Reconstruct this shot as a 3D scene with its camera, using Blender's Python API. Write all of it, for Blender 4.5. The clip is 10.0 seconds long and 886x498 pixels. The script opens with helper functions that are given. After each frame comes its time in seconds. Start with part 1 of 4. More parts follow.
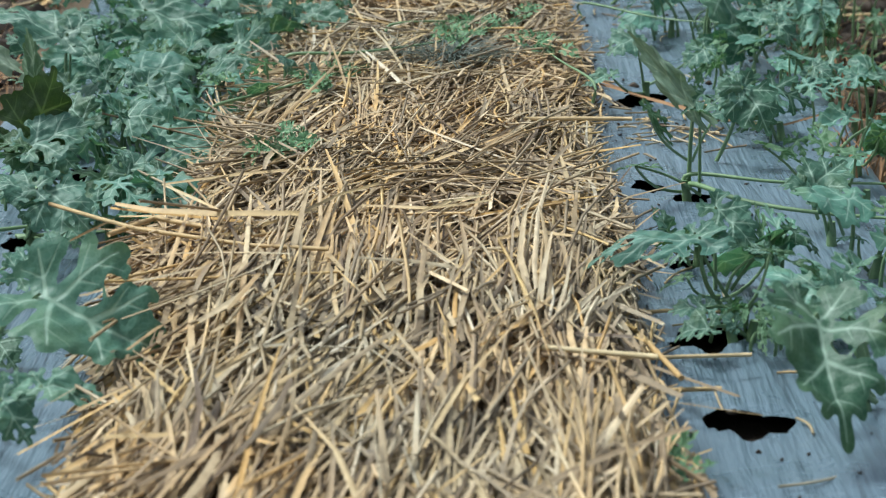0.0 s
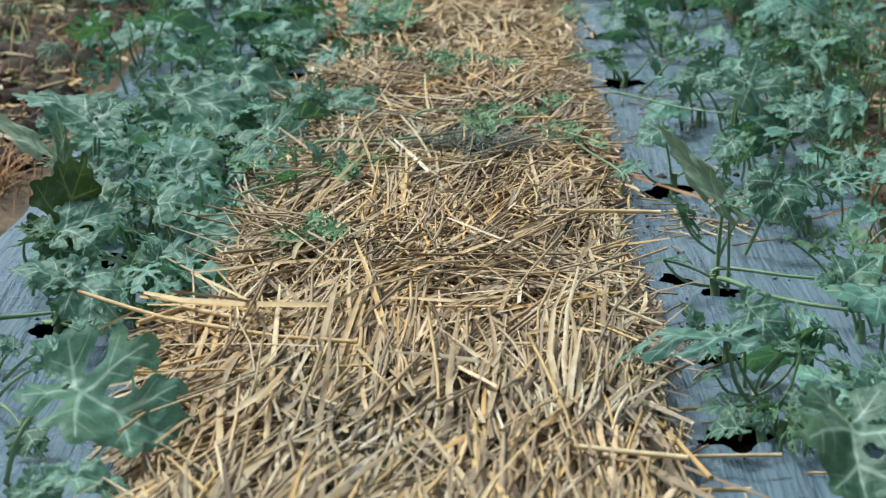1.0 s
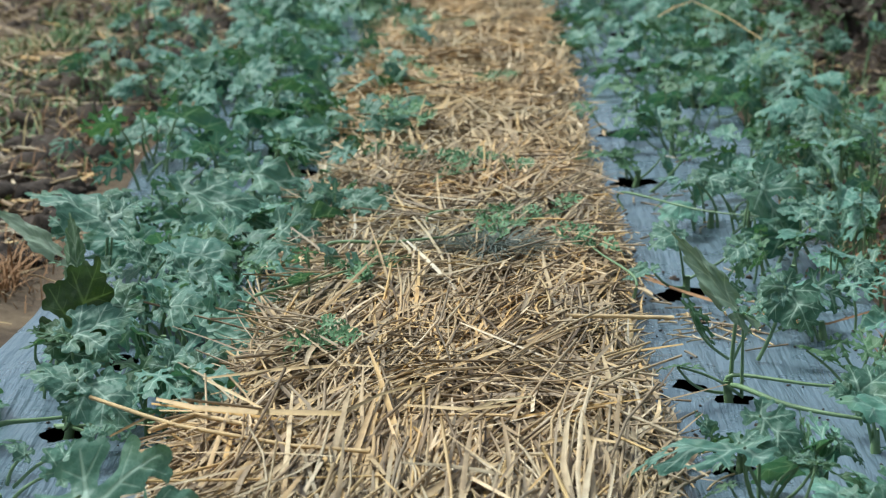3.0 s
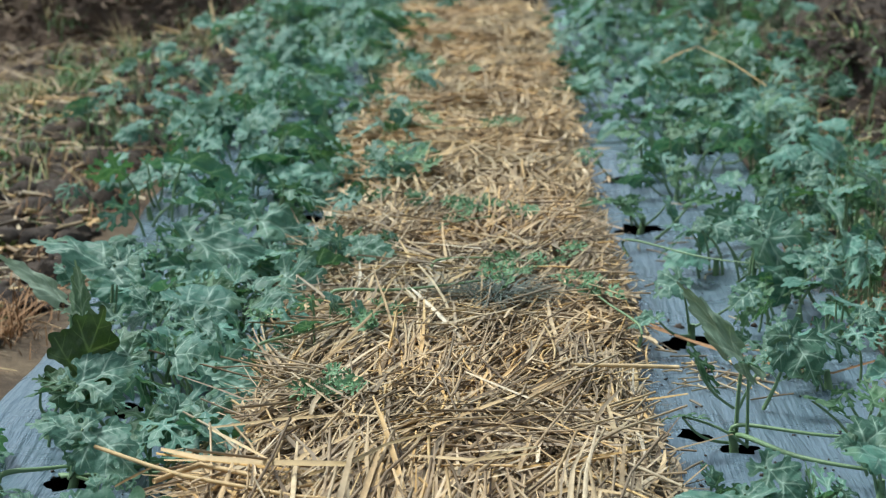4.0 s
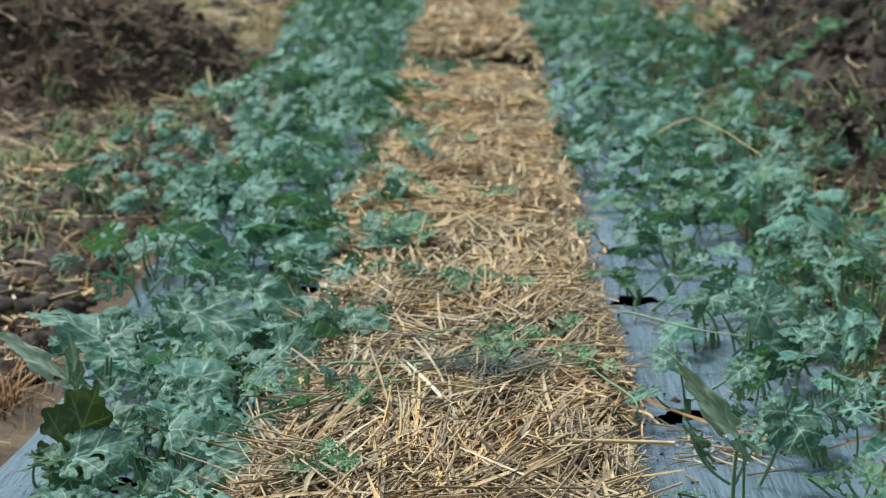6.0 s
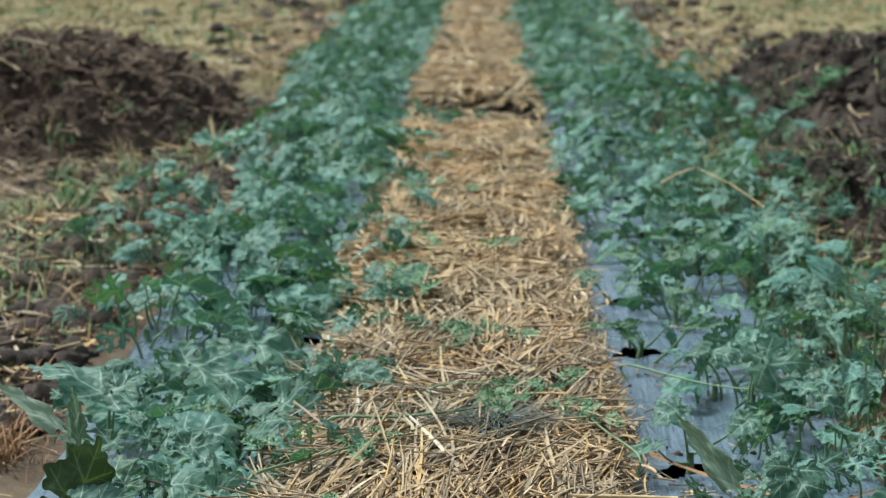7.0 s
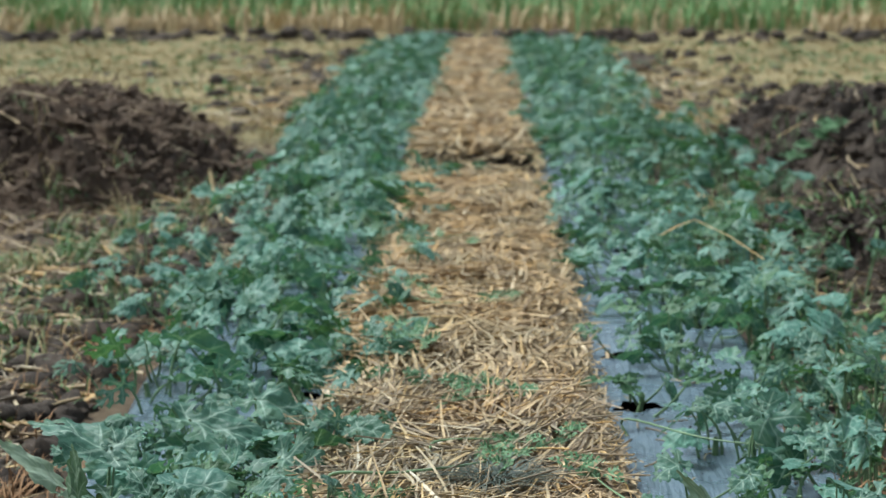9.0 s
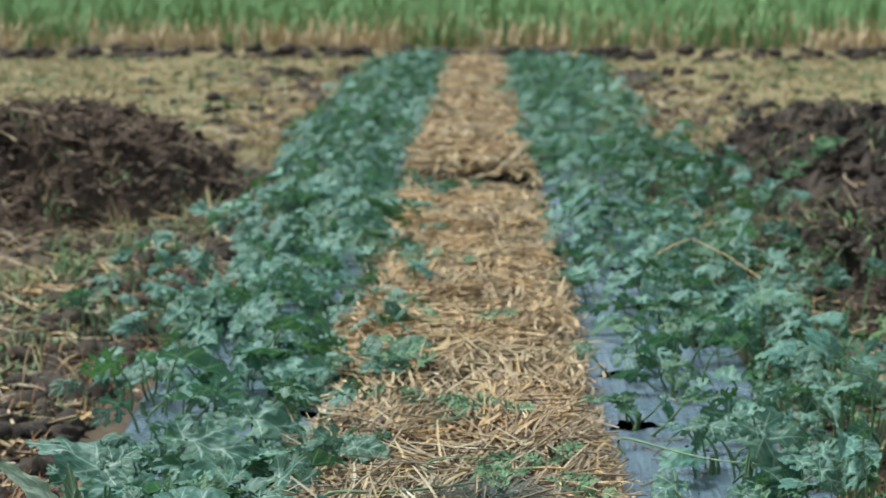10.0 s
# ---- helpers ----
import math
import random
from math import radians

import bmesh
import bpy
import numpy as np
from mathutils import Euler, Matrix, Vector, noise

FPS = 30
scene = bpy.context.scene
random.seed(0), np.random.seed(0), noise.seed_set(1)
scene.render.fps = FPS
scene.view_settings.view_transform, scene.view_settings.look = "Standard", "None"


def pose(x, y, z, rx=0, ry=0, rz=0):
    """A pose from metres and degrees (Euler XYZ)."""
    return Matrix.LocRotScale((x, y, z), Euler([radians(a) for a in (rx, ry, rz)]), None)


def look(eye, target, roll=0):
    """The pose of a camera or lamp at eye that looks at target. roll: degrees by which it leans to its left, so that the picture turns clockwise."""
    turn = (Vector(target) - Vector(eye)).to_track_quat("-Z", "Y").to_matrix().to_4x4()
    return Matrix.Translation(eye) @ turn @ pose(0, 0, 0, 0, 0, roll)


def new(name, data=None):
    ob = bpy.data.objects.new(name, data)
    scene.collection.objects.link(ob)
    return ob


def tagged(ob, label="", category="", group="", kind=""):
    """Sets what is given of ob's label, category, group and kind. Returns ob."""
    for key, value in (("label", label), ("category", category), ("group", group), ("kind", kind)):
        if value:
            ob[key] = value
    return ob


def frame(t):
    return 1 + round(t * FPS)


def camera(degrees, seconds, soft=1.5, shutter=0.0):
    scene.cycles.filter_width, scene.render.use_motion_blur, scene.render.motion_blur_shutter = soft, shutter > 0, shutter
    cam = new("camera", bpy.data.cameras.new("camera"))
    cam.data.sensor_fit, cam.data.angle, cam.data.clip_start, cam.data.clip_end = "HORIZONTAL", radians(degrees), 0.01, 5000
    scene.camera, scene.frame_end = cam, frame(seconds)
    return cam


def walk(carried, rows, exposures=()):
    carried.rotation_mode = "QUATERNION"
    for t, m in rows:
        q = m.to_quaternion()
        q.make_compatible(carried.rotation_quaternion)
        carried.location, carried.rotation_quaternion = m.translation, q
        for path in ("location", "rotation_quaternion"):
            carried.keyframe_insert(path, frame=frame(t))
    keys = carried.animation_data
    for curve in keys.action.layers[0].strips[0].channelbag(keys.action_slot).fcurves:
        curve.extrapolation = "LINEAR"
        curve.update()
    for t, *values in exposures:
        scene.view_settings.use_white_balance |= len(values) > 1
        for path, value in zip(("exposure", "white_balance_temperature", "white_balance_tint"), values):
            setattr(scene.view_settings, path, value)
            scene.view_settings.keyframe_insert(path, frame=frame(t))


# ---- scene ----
cam = camera(22.0, 10.0, soft=1.2)
cam.data.dof.use_dof, cam.data.dof.focus_distance, cam.data.dof.aperture_fstop = True, 2.35, 12.5
ROWS = [
    (0.0, 0.0160, -0.0266, 0.6437, 73.416, 1.186, 0.004),
    (0.5, 0.0111, -0.0245, 0.6535, 74.384, 0.856, 0.309),
    (1.0, 0.0062, -0.0192, 0.6582, 75.332, 0.563, 0.653),
    (1.5, 0.0052, -0.0155, 0.6635, 75.826, 0.540, 0.596),
    (2.0, 0.0062, -0.0129, 0.6712, 76.416, 0.488, 0.571),
    (2.5, 0.0035, -0.0103, 0.6756, 76.898, 0.401, 0.746),
    (4.0, 0.0002, -0.0084, 0.6879, 78.457, 0.231, 1.053),
    (4.5, 0.0012, -0.0053, 0.6919, 78.816, 0.234, 0.955),
    (5.0, 0.0018, -0.0023, 0.6943, 79.199, 0.251, 0.873),
    (5.5, 0.0025, -0.0018, 0.6956, 79.516, 0.170, 0.930),
    (7.0, 0.0014, -0.0006, 0.7099, 81.176, 0.077, 1.059),
    (7.5, 0.0014, -0.0017, 0.7115, 81.470, 0.142, 1.021),
    (8.0, 0.0016, -0.0011, 0.7141, 81.788, 0.117, 1.069),
    (8.5, 0.0000, 0.0007, 0.7163, 82.055, 0.114, 1.037),
    (9.0, -0.0002, -0.0005, 0.7168, 82.428, 0.196, 1.013),
    (9.5, -0.0013, -0.0011, 0.7177, 82.661, 0.162, 1.039),
    (10.0, 0.0000, 0.0000, 0.7200, 82.851, 0.118, 0.944),
]
walk(cam, [(t, pose(x, y, z, rx, ry, rz)) for t, x, y, z, rx, ry, rz in ROWS], [(0.0, 0.97, 5900, 1.5), (10.0, 0.97, 5900, 1.5)])

# ---- light: a bright overcast day ----
SUN_UP, SUN_ROUND = radians(60), radians(-70)
world = bpy.data.worlds.new("world")
scene.world = world
world.use_nodes = True
wn = world.node_tree.nodes
sky = wn.new("ShaderNodeTexSky")
sky.sky_type, sky.sun_disc, sky.sun_elevation, sky.sun_rotation = "NISHITA", False, SUN_UP, SUN_ROUND
sky.air_density, sky.dust_density, sky.ozone_density = 1.0, 4.0, 1.0
haze = wn.new("ShaderNodeHueSaturation")          # thin cloud whitens the sky
haze.inputs["Saturation"].default_value = 0.4
world.node_tree.links.new(sky.outputs[0], haze.inputs["Color"])
world.node_tree.links.new(haze.outputs[0], wn["Background"].inputs[0])
wn["Background"].inputs[1].default_value = 0.080
sun_data = bpy.data.lights.new("sun", "SUN")
sun_data.energy, sun_data.angle, sun_data.color = 2.05, radians(14), (1.0, 0.96, 0.91)
sun = new("sun", sun_data)
sun.matrix_world = look((math.sin(SUN_ROUND) * 50, math.cos(SUN_ROUND) * 50, 50 * math.tan(SUN_UP)), (0, 0, 0))

# ---- materials ----


def material(name):
    m = bpy.data.materials.new(name)
    m.use_nodes = True
    return m, m.node_tree, m.node_tree.nodes["Principled BSDF"]


def node(tree, kind, **values):
    n = tree.nodes.new(kind)
    for key, value in values.items():
        n.inputs[key].default_value = value
    return n


def ramp(tree, fac, stops):
    r = tree.nodes.new("ShaderNodeValToRGB")
    while len(r.color_ramp.elements) < len(stops):
        r.color_ramp.elements.new(0.5)
    for e, (p, c) in zip(r.color_ramp.elements, stops):
        e.position, e.color = p, (*c, 1)
    tree.links.new(fac, r.inputs[0])
    return r.outputs[0]


def mixed(tree, fac, a, b, how="MIX"):
    m = tree.nodes.new("ShaderNodeMix")
    m.data_type, m.blend_type = "RGBA", how
    for i, v in ((0, fac), (6, a), (7, b)):
        if isinstance(v, (int, float)):
            m.inputs[i].default_value = v
        elif isinstance(v, tuple):
            m.inputs[i].default_value = (*v, 1)
        else:
            tree.links.new(v, m.inputs[i])
    return m.outputs[2]


def calc(tree, op, a, b=0.0, clamp=False):
    m = tree.nodes.new("ShaderNodeMath")
    m.operation, m.use_clamp = op, clamp
    for i, v in ((0, a), (1, b)):
        if isinstance(v, (int, float)):
            m.inputs[i].default_value = v
        else:
            tree.links.new(v, m.inputs[i])
    return m.outputs[0]


def noise_of(tree, scale, detail=4.0, stretch=None, rough=0.55):
    co = tree.nodes.new("ShaderNodeTexCoord").outputs["Object"]
    if stretch:
        mp = tree.nodes.new("ShaderNodeMapping")
        mp.inputs["Scale"].default_value = stretch
        tree.links.new(co, mp.inputs[0])
        co = mp.outputs[0]
    n = node(tree, "ShaderNodeTexNoise", Scale=scale, Detail=detail, Roughness=rough)
    tree.links.new(co, n.inputs["Vector"])
    return n.outputs[0]


def bump(tree, bsdf, height, strength, distance):
    b = node(tree, "ShaderNodeBump", Strength=strength, Distance=distance)
    tree.links.new(height, b.inputs["Height"])
    tree.links.new(b.outputs[0], bsdf.inputs["Normal"])


WARM = [(0.0, (0.14, 0.097, 0.052)), (0.08, (0.29, 0.212, 0.12)), (0.4, (0.41, 0.31, 0.178)), (0.7, (0.52, 0.405, 0.242)), (0.88, (0.60, 0.41, 0.18)), (1.0, (0.66, 0.54, 0.36))]
GOLD = [(0.0, (0.46, 0.33, 0.15)), (0.5, (0.56, 0.42, 0.23)), (1.0, (0.60, 0.50, 0.30))]


PALE = [(0.0, (0.10, 0.07, 0.042)), (0.08, (0.22, 0.168, 0.105)), (0.32, (0.32, 0.25, 0.162)), (0.54, (0.42, 0.312, 0.168)), (0.70, (0.46, 0.385, 0.262)), (0.84, (0.56, 0.375, 0.145)), (1.0, (0.62, 0.54, 0.40))]


def straw_material(name, by_object, tones):
    m, tree, bsdf = material(name)
    if by_object:
        rnd = tree.nodes.new("ShaderNodeObjectInfo").outputs["Random"]
    else:
        rnd = tree.nodes.new("ShaderNodeNewGeometry").outputs["Random Per Island"]
    tone = ramp(tree, rnd, tones)
    grain = noise_of(tree, 60, 5, None)
    tone = mixed(tree, 0.6, tone, ramp(tree, grain, [(0.3, (0.55, 0.5, 0.45)), (0.7, (1.1, 1.08, 1.05))]), "MULTIPLY")
    patch = ramp(tree, noise_of(tree, 5.0, 3), [(0.38, (0.90, 0.98, 1.06)), (0.62, (1.06, 0.98, 0.88))])
    tone = mixed(tree, 0.8, tone, patch, "MULTIPLY")
    tree.links.new(tone, bsdf.inputs["Base Color"])
    bsdf.inputs["Roughness"].default_value = 0.55
    bsdf.inputs["Specular IOR Level"].default_value = 0.35
    bump(tree, bsdf, noise_of(tree, 400, 2), 0.3, 0.001)
    return m


STRAW = straw_material("dry_straw", False, PALE)
STRAW_WARM = straw_material("dry_straw_golden", False, WARM)
STRAW_SINGLE = straw_material("dry_straw_single", True, PALE)
STRAW_GOLD = straw_material("golden_straw", True, GOLD)


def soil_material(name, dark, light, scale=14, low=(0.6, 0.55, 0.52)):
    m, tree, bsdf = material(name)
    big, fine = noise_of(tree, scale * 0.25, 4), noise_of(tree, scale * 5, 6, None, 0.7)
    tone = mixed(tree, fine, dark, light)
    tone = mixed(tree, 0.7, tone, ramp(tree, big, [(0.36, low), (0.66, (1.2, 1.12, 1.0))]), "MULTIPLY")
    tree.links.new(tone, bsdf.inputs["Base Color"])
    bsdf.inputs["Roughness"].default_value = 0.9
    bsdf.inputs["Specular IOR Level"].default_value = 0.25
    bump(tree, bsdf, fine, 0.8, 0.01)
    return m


SOIL = soil_material("dark_soil", (0.010, 0.008, 0.0065), (0.055, 0.042, 0.032))
WET = soil_material("moist_clods", (0.012, 0.010, 0.009), (0.135, 0.108, 0.088), 16, (0.32, 0.30, 0.30))
CLOD = soil_material("dug_clods", (0.014, 0.011, 0.009), (0.21, 0.150, 0.108), 16, (0.32, 0.28, 0.26))


def ground_material():
    m, tree, bsdf = material("field_ground")
    fine, mid = noise_of(tree, 70, 6, None, 0.7), noise_of(tree, 6, 8, None, 0.7)
    soil = mixed(tree, fine, (0.024, 0.018, 0.0145), (0.11, 0.079, 0.058))
    litter = mixed(tree, fine, (0.12, 0.088, 0.056), (0.30, 0.225, 0.142))
    near = mixed(tree, ramp(tree, mid, [(0.38, (0, 0, 0)), (0.70, (1, 1, 1))]), soil, litter)
    dry = mixed(tree, ramp(tree, noise_of(tree, 2.2, 6, (0.5, 1.6, 1), 0.7), [(0.35, (0, 0, 0)), (0.65, (1, 1, 1))]), (0.10, 0.095, 0.042), (0.34, 0.27, 0.145))
    split = tree.nodes.new("ShaderNodeSeparateXYZ")
    tree.links.new(tree.nodes.new("ShaderNodeTexCoord").outputs["Object"], split.inputs[0])
    edge = calc(tree, "ADD", split.outputs[1], calc(tree, "MULTIPLY", noise_of(tree, 1.3, 3), 3.0))
    far = calc(tree, "MULTIPLY", calc(tree, "SUBTRACT", edge, 9.8), 0.8, True)
    tree.links.new(mixed(tree, far, near, dry), bsdf.inputs["Base Color"])
    bsdf.inputs["Roughness"].default_value = 0.95
    bsdf.inputs["Specular IOR Level"].default_value = 0.2
    bump(tree, bsdf, fine, 0.8, 0.012)
    return m


GROUND = ground_material()


def film_material():
    m, tree, bsdf = material("silver_mulch_film")
    dust = noise_of(tree, 7, 6, None, 0.65)
    specks = ramp(tree, noise_of(tree, 120, 2), [(0.20, (0.35, 0.32, 0.3)), (0.25, (1, 1, 1))])
    tone = mixed(tree, dust, (0.072, 0.115, 0.148), (0.140, 0.195, 0.240))
    tree.links.new(mixed(tree, 1.0, tone, specks, "MULTIPLY"), bsdf.inputs["Base Color"])
    bsdf.inputs["Metallic"].default_value = 0.1
    tree.links.new(ramp(tree, dust, [(0.35, (0.20,) * 3), (0.7, (0.44,) * 3)]), bsdf.inputs["Roughness"])
    folds = calc(tree, "ADD", noise_of(tree, 22, 4, (4, 0.3, 1)), calc(tree, "MULTIPLY", noise_of(tree, 14, 3, (1, 0.35, 1)), 1.2))
    bump(tree, bsdf, folds, 0.65, 0.013)
    return m


FILM = film_material()


# Half of a leaf one long, its midrib on y = 0: veins as x, y to x, y with the blade's half width at both ends. The first four are the main veins.
VEINS = ((0.0, 0.0, 0.95, 0.0, 0.070, 0.055), (0.04, 0.0, -0.15, 0.27, 0.085, 0.075), (0.10, 0.0, 0.35, 0.45, 0.085, 0.080), (0.40, 0.0, 0.67, 0.29, 0.070, 0.070),
         (-0.05, 0.13, -0.02, 0.35, 0.060, 0.058), (-0.05, 0.13, -0.21, 0.13, 0.055, 0.045), (0.20, 0.18, 0.15, 0.42, 0.055, 0.058), (0.27, 0.31, 0.46, 0.36, 0.055, 0.055),
         (0.20, 0.18, 0.36, 0.21, 0.045, 0.040), (0.50, 0.11, 0.54, 0.29, 0.048, 0.045), (0.58, 0.19, 0.73, 0.19, 0.045, 0.042), (0.70, 0.0, 0.83, 0.14, 0.060, 0.048))


def leaf_material(name, deep, pale, vein, show=0.6):
    """Blade of a leaf: its UV map is the flat leaf, one long, with the midrib on v = 0."""
    m, tree, bsdf = material(name)
    uv = tree.nodes.new("ShaderNodeSeparateXYZ")
    tree.links.new(tree.nodes.new("ShaderNodeTexCoord").outputs["UV"], uv.inputs[0])
    half = tree.nodes.new("ShaderNodeCombineXYZ")
    tree.links.new(uv.outputs[0], half.inputs[0])
    tree.links.new(calc(tree, "ABSOLUTE", uv.outputs[1]), half.inputs[1])

    def vector(op, a, b):
        n = tree.nodes.new("ShaderNodeVectorMath")
        n.operation = op
        for i, v in ((0, a), (1, b)):
            if isinstance(v, tuple):
                n.inputs[i].default_value = v
            elif v is not None:
                tree.links.new(v, n.inputs[i])
        return n

    def line(ax, ay, bx, by, w):
        """One along the vein from a to b, which tapers from the width w, and nought beside it."""
        d = (bx - ax, by - ay, 0.0)
        k = d[0] * d[0] + d[1] * d[1]
        off = vector("SUBTRACT", half.outputs[0], (ax, ay, 0.0)).outputs[0]
        s = calc(tree, "MULTIPLY", vector("DOT_PRODUCT", off, d).outputs["Value"], 1 / k, True)
        foot = vector("SCALE", d, None)
        tree.links.new(s, foot.inputs["Scale"])
        away = vector("LENGTH", vector("SUBTRACT", off, foot.outputs[0]).outputs[0], None).outputs["Value"]
        wide = calc(tree, "SUBTRACT", w, calc(tree, "MULTIPLY", s, 0.7 * w))
        return calc(tree, "MULTIPLY", calc(tree, "SUBTRACT", 1.0, calc(tree, "DIVIDE", away, wide)), 1.6, True)

    main = small = None
    for i, v in enumerate(VEINS):
        one = line(*v[:4], 0.026 if i < 4 else 0.013)
        if i < 4:
            main = one if main is None else calc(tree, "MAXIMUM", main, one)
        else:
            small = one if small is None else calc(tree, "MAXIMUM", small, one)
    halo = line(*VEINS[0][:4], 0.09)
    for v in VEINS[1:4]:
        halo = calc(tree, "MAXIMUM", halo, line(*v[:4], 0.07))
    cells = node(tree, "ShaderNodeTexVoronoi", Scale=26.0)
    cells.feature = "DISTANCE_TO_EDGE"
    tree.links.new(tree.nodes.new("ShaderNodeTexCoord").outputs["UV"], cells.inputs["Vector"])
    net = calc(tree, "SUBTRACT", 1.0, calc(tree, "DIVIDE", cells.outputs[0], 0.10), True)
    rnd = tree.nodes.new("ShaderNodeObjectInfo").outputs["Random"]
    tone = mixed(tree, noise_of(tree, 5, 4), deep, pale)
    tone = mixed(tree, 0.85, tone, ramp(tree, rnd, [(0.0, (0.38, 0.52, 0.30)), (0.3, (0.80, 0.86, 0.82)), (0.6, (1.05, 1.02, 1.02)), (0.85, (1.38, 1.28, 1.28)), (1.0, (1.75, 1.55, 1.55))]), "MULTIPLY")
    olive = ramp(tree, noise_of(tree, 1.7, 3), [(0.52, (0, 0, 0)), (0.72, (1, 1, 1))])
    tone = mixed(tree, calc(tree, "MULTIPLY", olive, 0.5), tone, (0.125, 0.205, 0.085))
    tone = mixed(tree, calc(tree, "MULTIPLY", halo, 0.09 * show), tone, vein)
    tone = mixed(tree, calc(tree, "MULTIPLY", net, 0.13 * show), tone, vein)
    tone = mixed(tree, calc(tree, "MULTIPLY", small, 0.40 * show), tone, vein)
    tone = mixed(tree, calc(tree, "MULTIPLY", main, 0.66 * show), tone, vein)
    tree.links.new(tone, bsdf.inputs["Base Color"])
    bsdf.inputs["Roughness"].default_value = 0.50
    bsdf.inputs["Specular IOR Level"].default_value = 0.42
    bsdf.inputs["Sheen Weight"].default_value = 0.04
    relief = calc(tree, "ADD", calc(tree, "MULTIPLY", noise_of(tree, 24, 3), 0.4), calc(tree, "MULTIPLY", cells.outputs[0], 0.5))
    bump(tree, bsdf, calc(tree, "SUBTRACT", relief, calc(tree, "MULTIPLY", calc(tree, "MAXIMUM", main, small), 0.4)), 0.35, 0.0025)
    glow = node(tree, "ShaderNodeBsdfTranslucent")
    tree.links.new(mixed(tree, 1.0, tone, (1.0, 1.1, 0.5), "MULTIPLY"), glow.inputs[0])
    mix = node(tree, "ShaderNodeMixShader", Fac=0.25)
    tree.links.new(bsdf.outputs[0], mix.inputs[1])
    tree.links.new(glow.outputs[0], mix.inputs[2])
    tree.links.new(mix.outputs[0], tree.nodes["Material Output"].inputs[0])
    return m


LEAF = leaf_material("watermelon_leaf", (0.030, 0.110, 0.080), (0.102, 0.236, 0.180), (0.44, 0.58, 0.49))
BROAD = leaf_material("broad_watermelon_leaf", (0.032, 0.100, 0.066), (0.088, 0.200, 0.145), (0.42, 0.56, 0.46), 0.78)
YOUNG = leaf_material("young_watermelon_leaf", (0.028, 0.086, 0.036), (0.072, 0.165, 0.075), (0.24, 0.38, 0.24))
DOWNY = leaf_material("pale_leaf_underside", (0.15, 0.225, 0.16), (0.27, 0.35, 0.27), (0.42, 0.50, 0.38))
# For a leaf seen from its shaded underside; the shade is in the dark olive.
OLIVE = leaf_material("shaded_watermelon_leaf", (0.025, 0.050, 0.016), (0.060, 0.100, 0.032), (0.20, 0.28, 0.11))


def stem_material(name, a, b, rough=0.5):
    m, tree, bsdf = material(name)
    tree.links.new(mixed(tree, noise_of(tree, 45, 4), a, b), bsdf.inputs["Base Color"])
    bsdf.inputs["Roughness"].default_value = rough
    bump(tree, bsdf, noise_of(tree, 300, 2), 0.3, 0.001)
    return m


STEM = stem_material("green_stem", (0.11, 0.19, 0.085), (0.20, 0.30, 0.15))
SHOOT = stem_material("young_shoot", (0.065, 0.155, 0.06), (0.125, 0.25, 0.11))
FADED = stem_material("grey_green_weed", (0.035, 0.055, 0.042), (0.10, 0.13, 0.10))
GRASS = stem_material("weed_grass", (0.05, 0.12, 0.03), (0.12, 0.22, 0.06))
DEAD = stem_material("dead_weed", (0.19, 0.095, 0.042), (0.36, 0.21, 0.095), 0.8)
DRYGRASS = stem_material("dry_grass", (0.25, 0.20, 0.09), (0.44, 0.35, 0.18), 0.8)
ROOT = stem_material("dry_root", (0.05, 0.036, 0.025), (0.27, 0.19, 0.125), 0.85)
RICE = stem_material("rice_leaf", (0.10, 0.21, 0.065), (0.20, 0.35, 0.125), 0.7)
STUBBLE = stem_material("rice_stalk", (0.42, 0.32, 0.18), (0.66, 0.53, 0.34), 0.8)

# ---- mesh helpers ----


def mesh_of(name, verts, faces, mat, smooth=True):
    me = bpy.data.meshes.new(name)
    me.from_pydata([tuple(v) for v in verts], [], faces)
    me.materials.append(mat)
    if smooth:
        me.polygons.foreach_set("use_smooth", [True] * len(me.polygons))
    me.update()
    return me


def part(name, me, parent, label="", kind=""):
    ob = new(name, me)
    ob.parent = parent
    return tagged(ob, label=label, kind=kind)


def lump(x, y, z, s):
    return noise.noise(Vector((x * s, y * s, z * s)))


class Pile:
    """Collects many small pieces into one mesh."""

    def __init__(self):
        self.v, self.f = [], []

    def add(self, verts, faces):
        n = len(self.v)
        self.v.extend(verts)
        self.f.extend([tuple(i + n for i in f) for f in faces])

    def mesh(self, name, mat):
        return mesh_of(name, self.v, self.f, mat)


def tube(points, radii, sides=6):
    """A closed tapered tube along points."""
    pts = [Vector(p) for p in points]
    verts, faces = [], []
    for i, p in enumerate(pts):
        d = (pts[min(i + 1, len(pts) - 1)] - pts[max(i - 1, 0)]).normalized()
        a = d.cross(Vector((0, 0, 1)))
        a = a.normalized() if a.length > 1e-4 else Vector((1, 0, 0))
        b = a.cross(d)
        for k in range(sides):
            w = 2 * math.pi * k / sides
            verts.append(p + radii[i] * (math.cos(w) * a + math.sin(w) * b))
    for i in range(len(pts) - 1):
        for k in range(sides):
            q = (k + 1) % sides
            faces.append((i * sides + k, i * sides + q, (i + 1) * sides + q, (i + 1) * sides + k))
    faces.append(tuple(range(sides)))
    faces.append(tuple(range((len(pts) - 1) * sides, len(pts) * sides))[::-1])
    return verts, faces


def bowed(a, b, sag, n=7):
    """Points from a to b that rise by sag in between."""
    a, b = Vector(a), Vector(b)
    return [a.lerp(b, i / (n - 1)) + Vector((0, 0, sag * math.sin(math.pi * i / (n - 1)))) for i in range(n)]


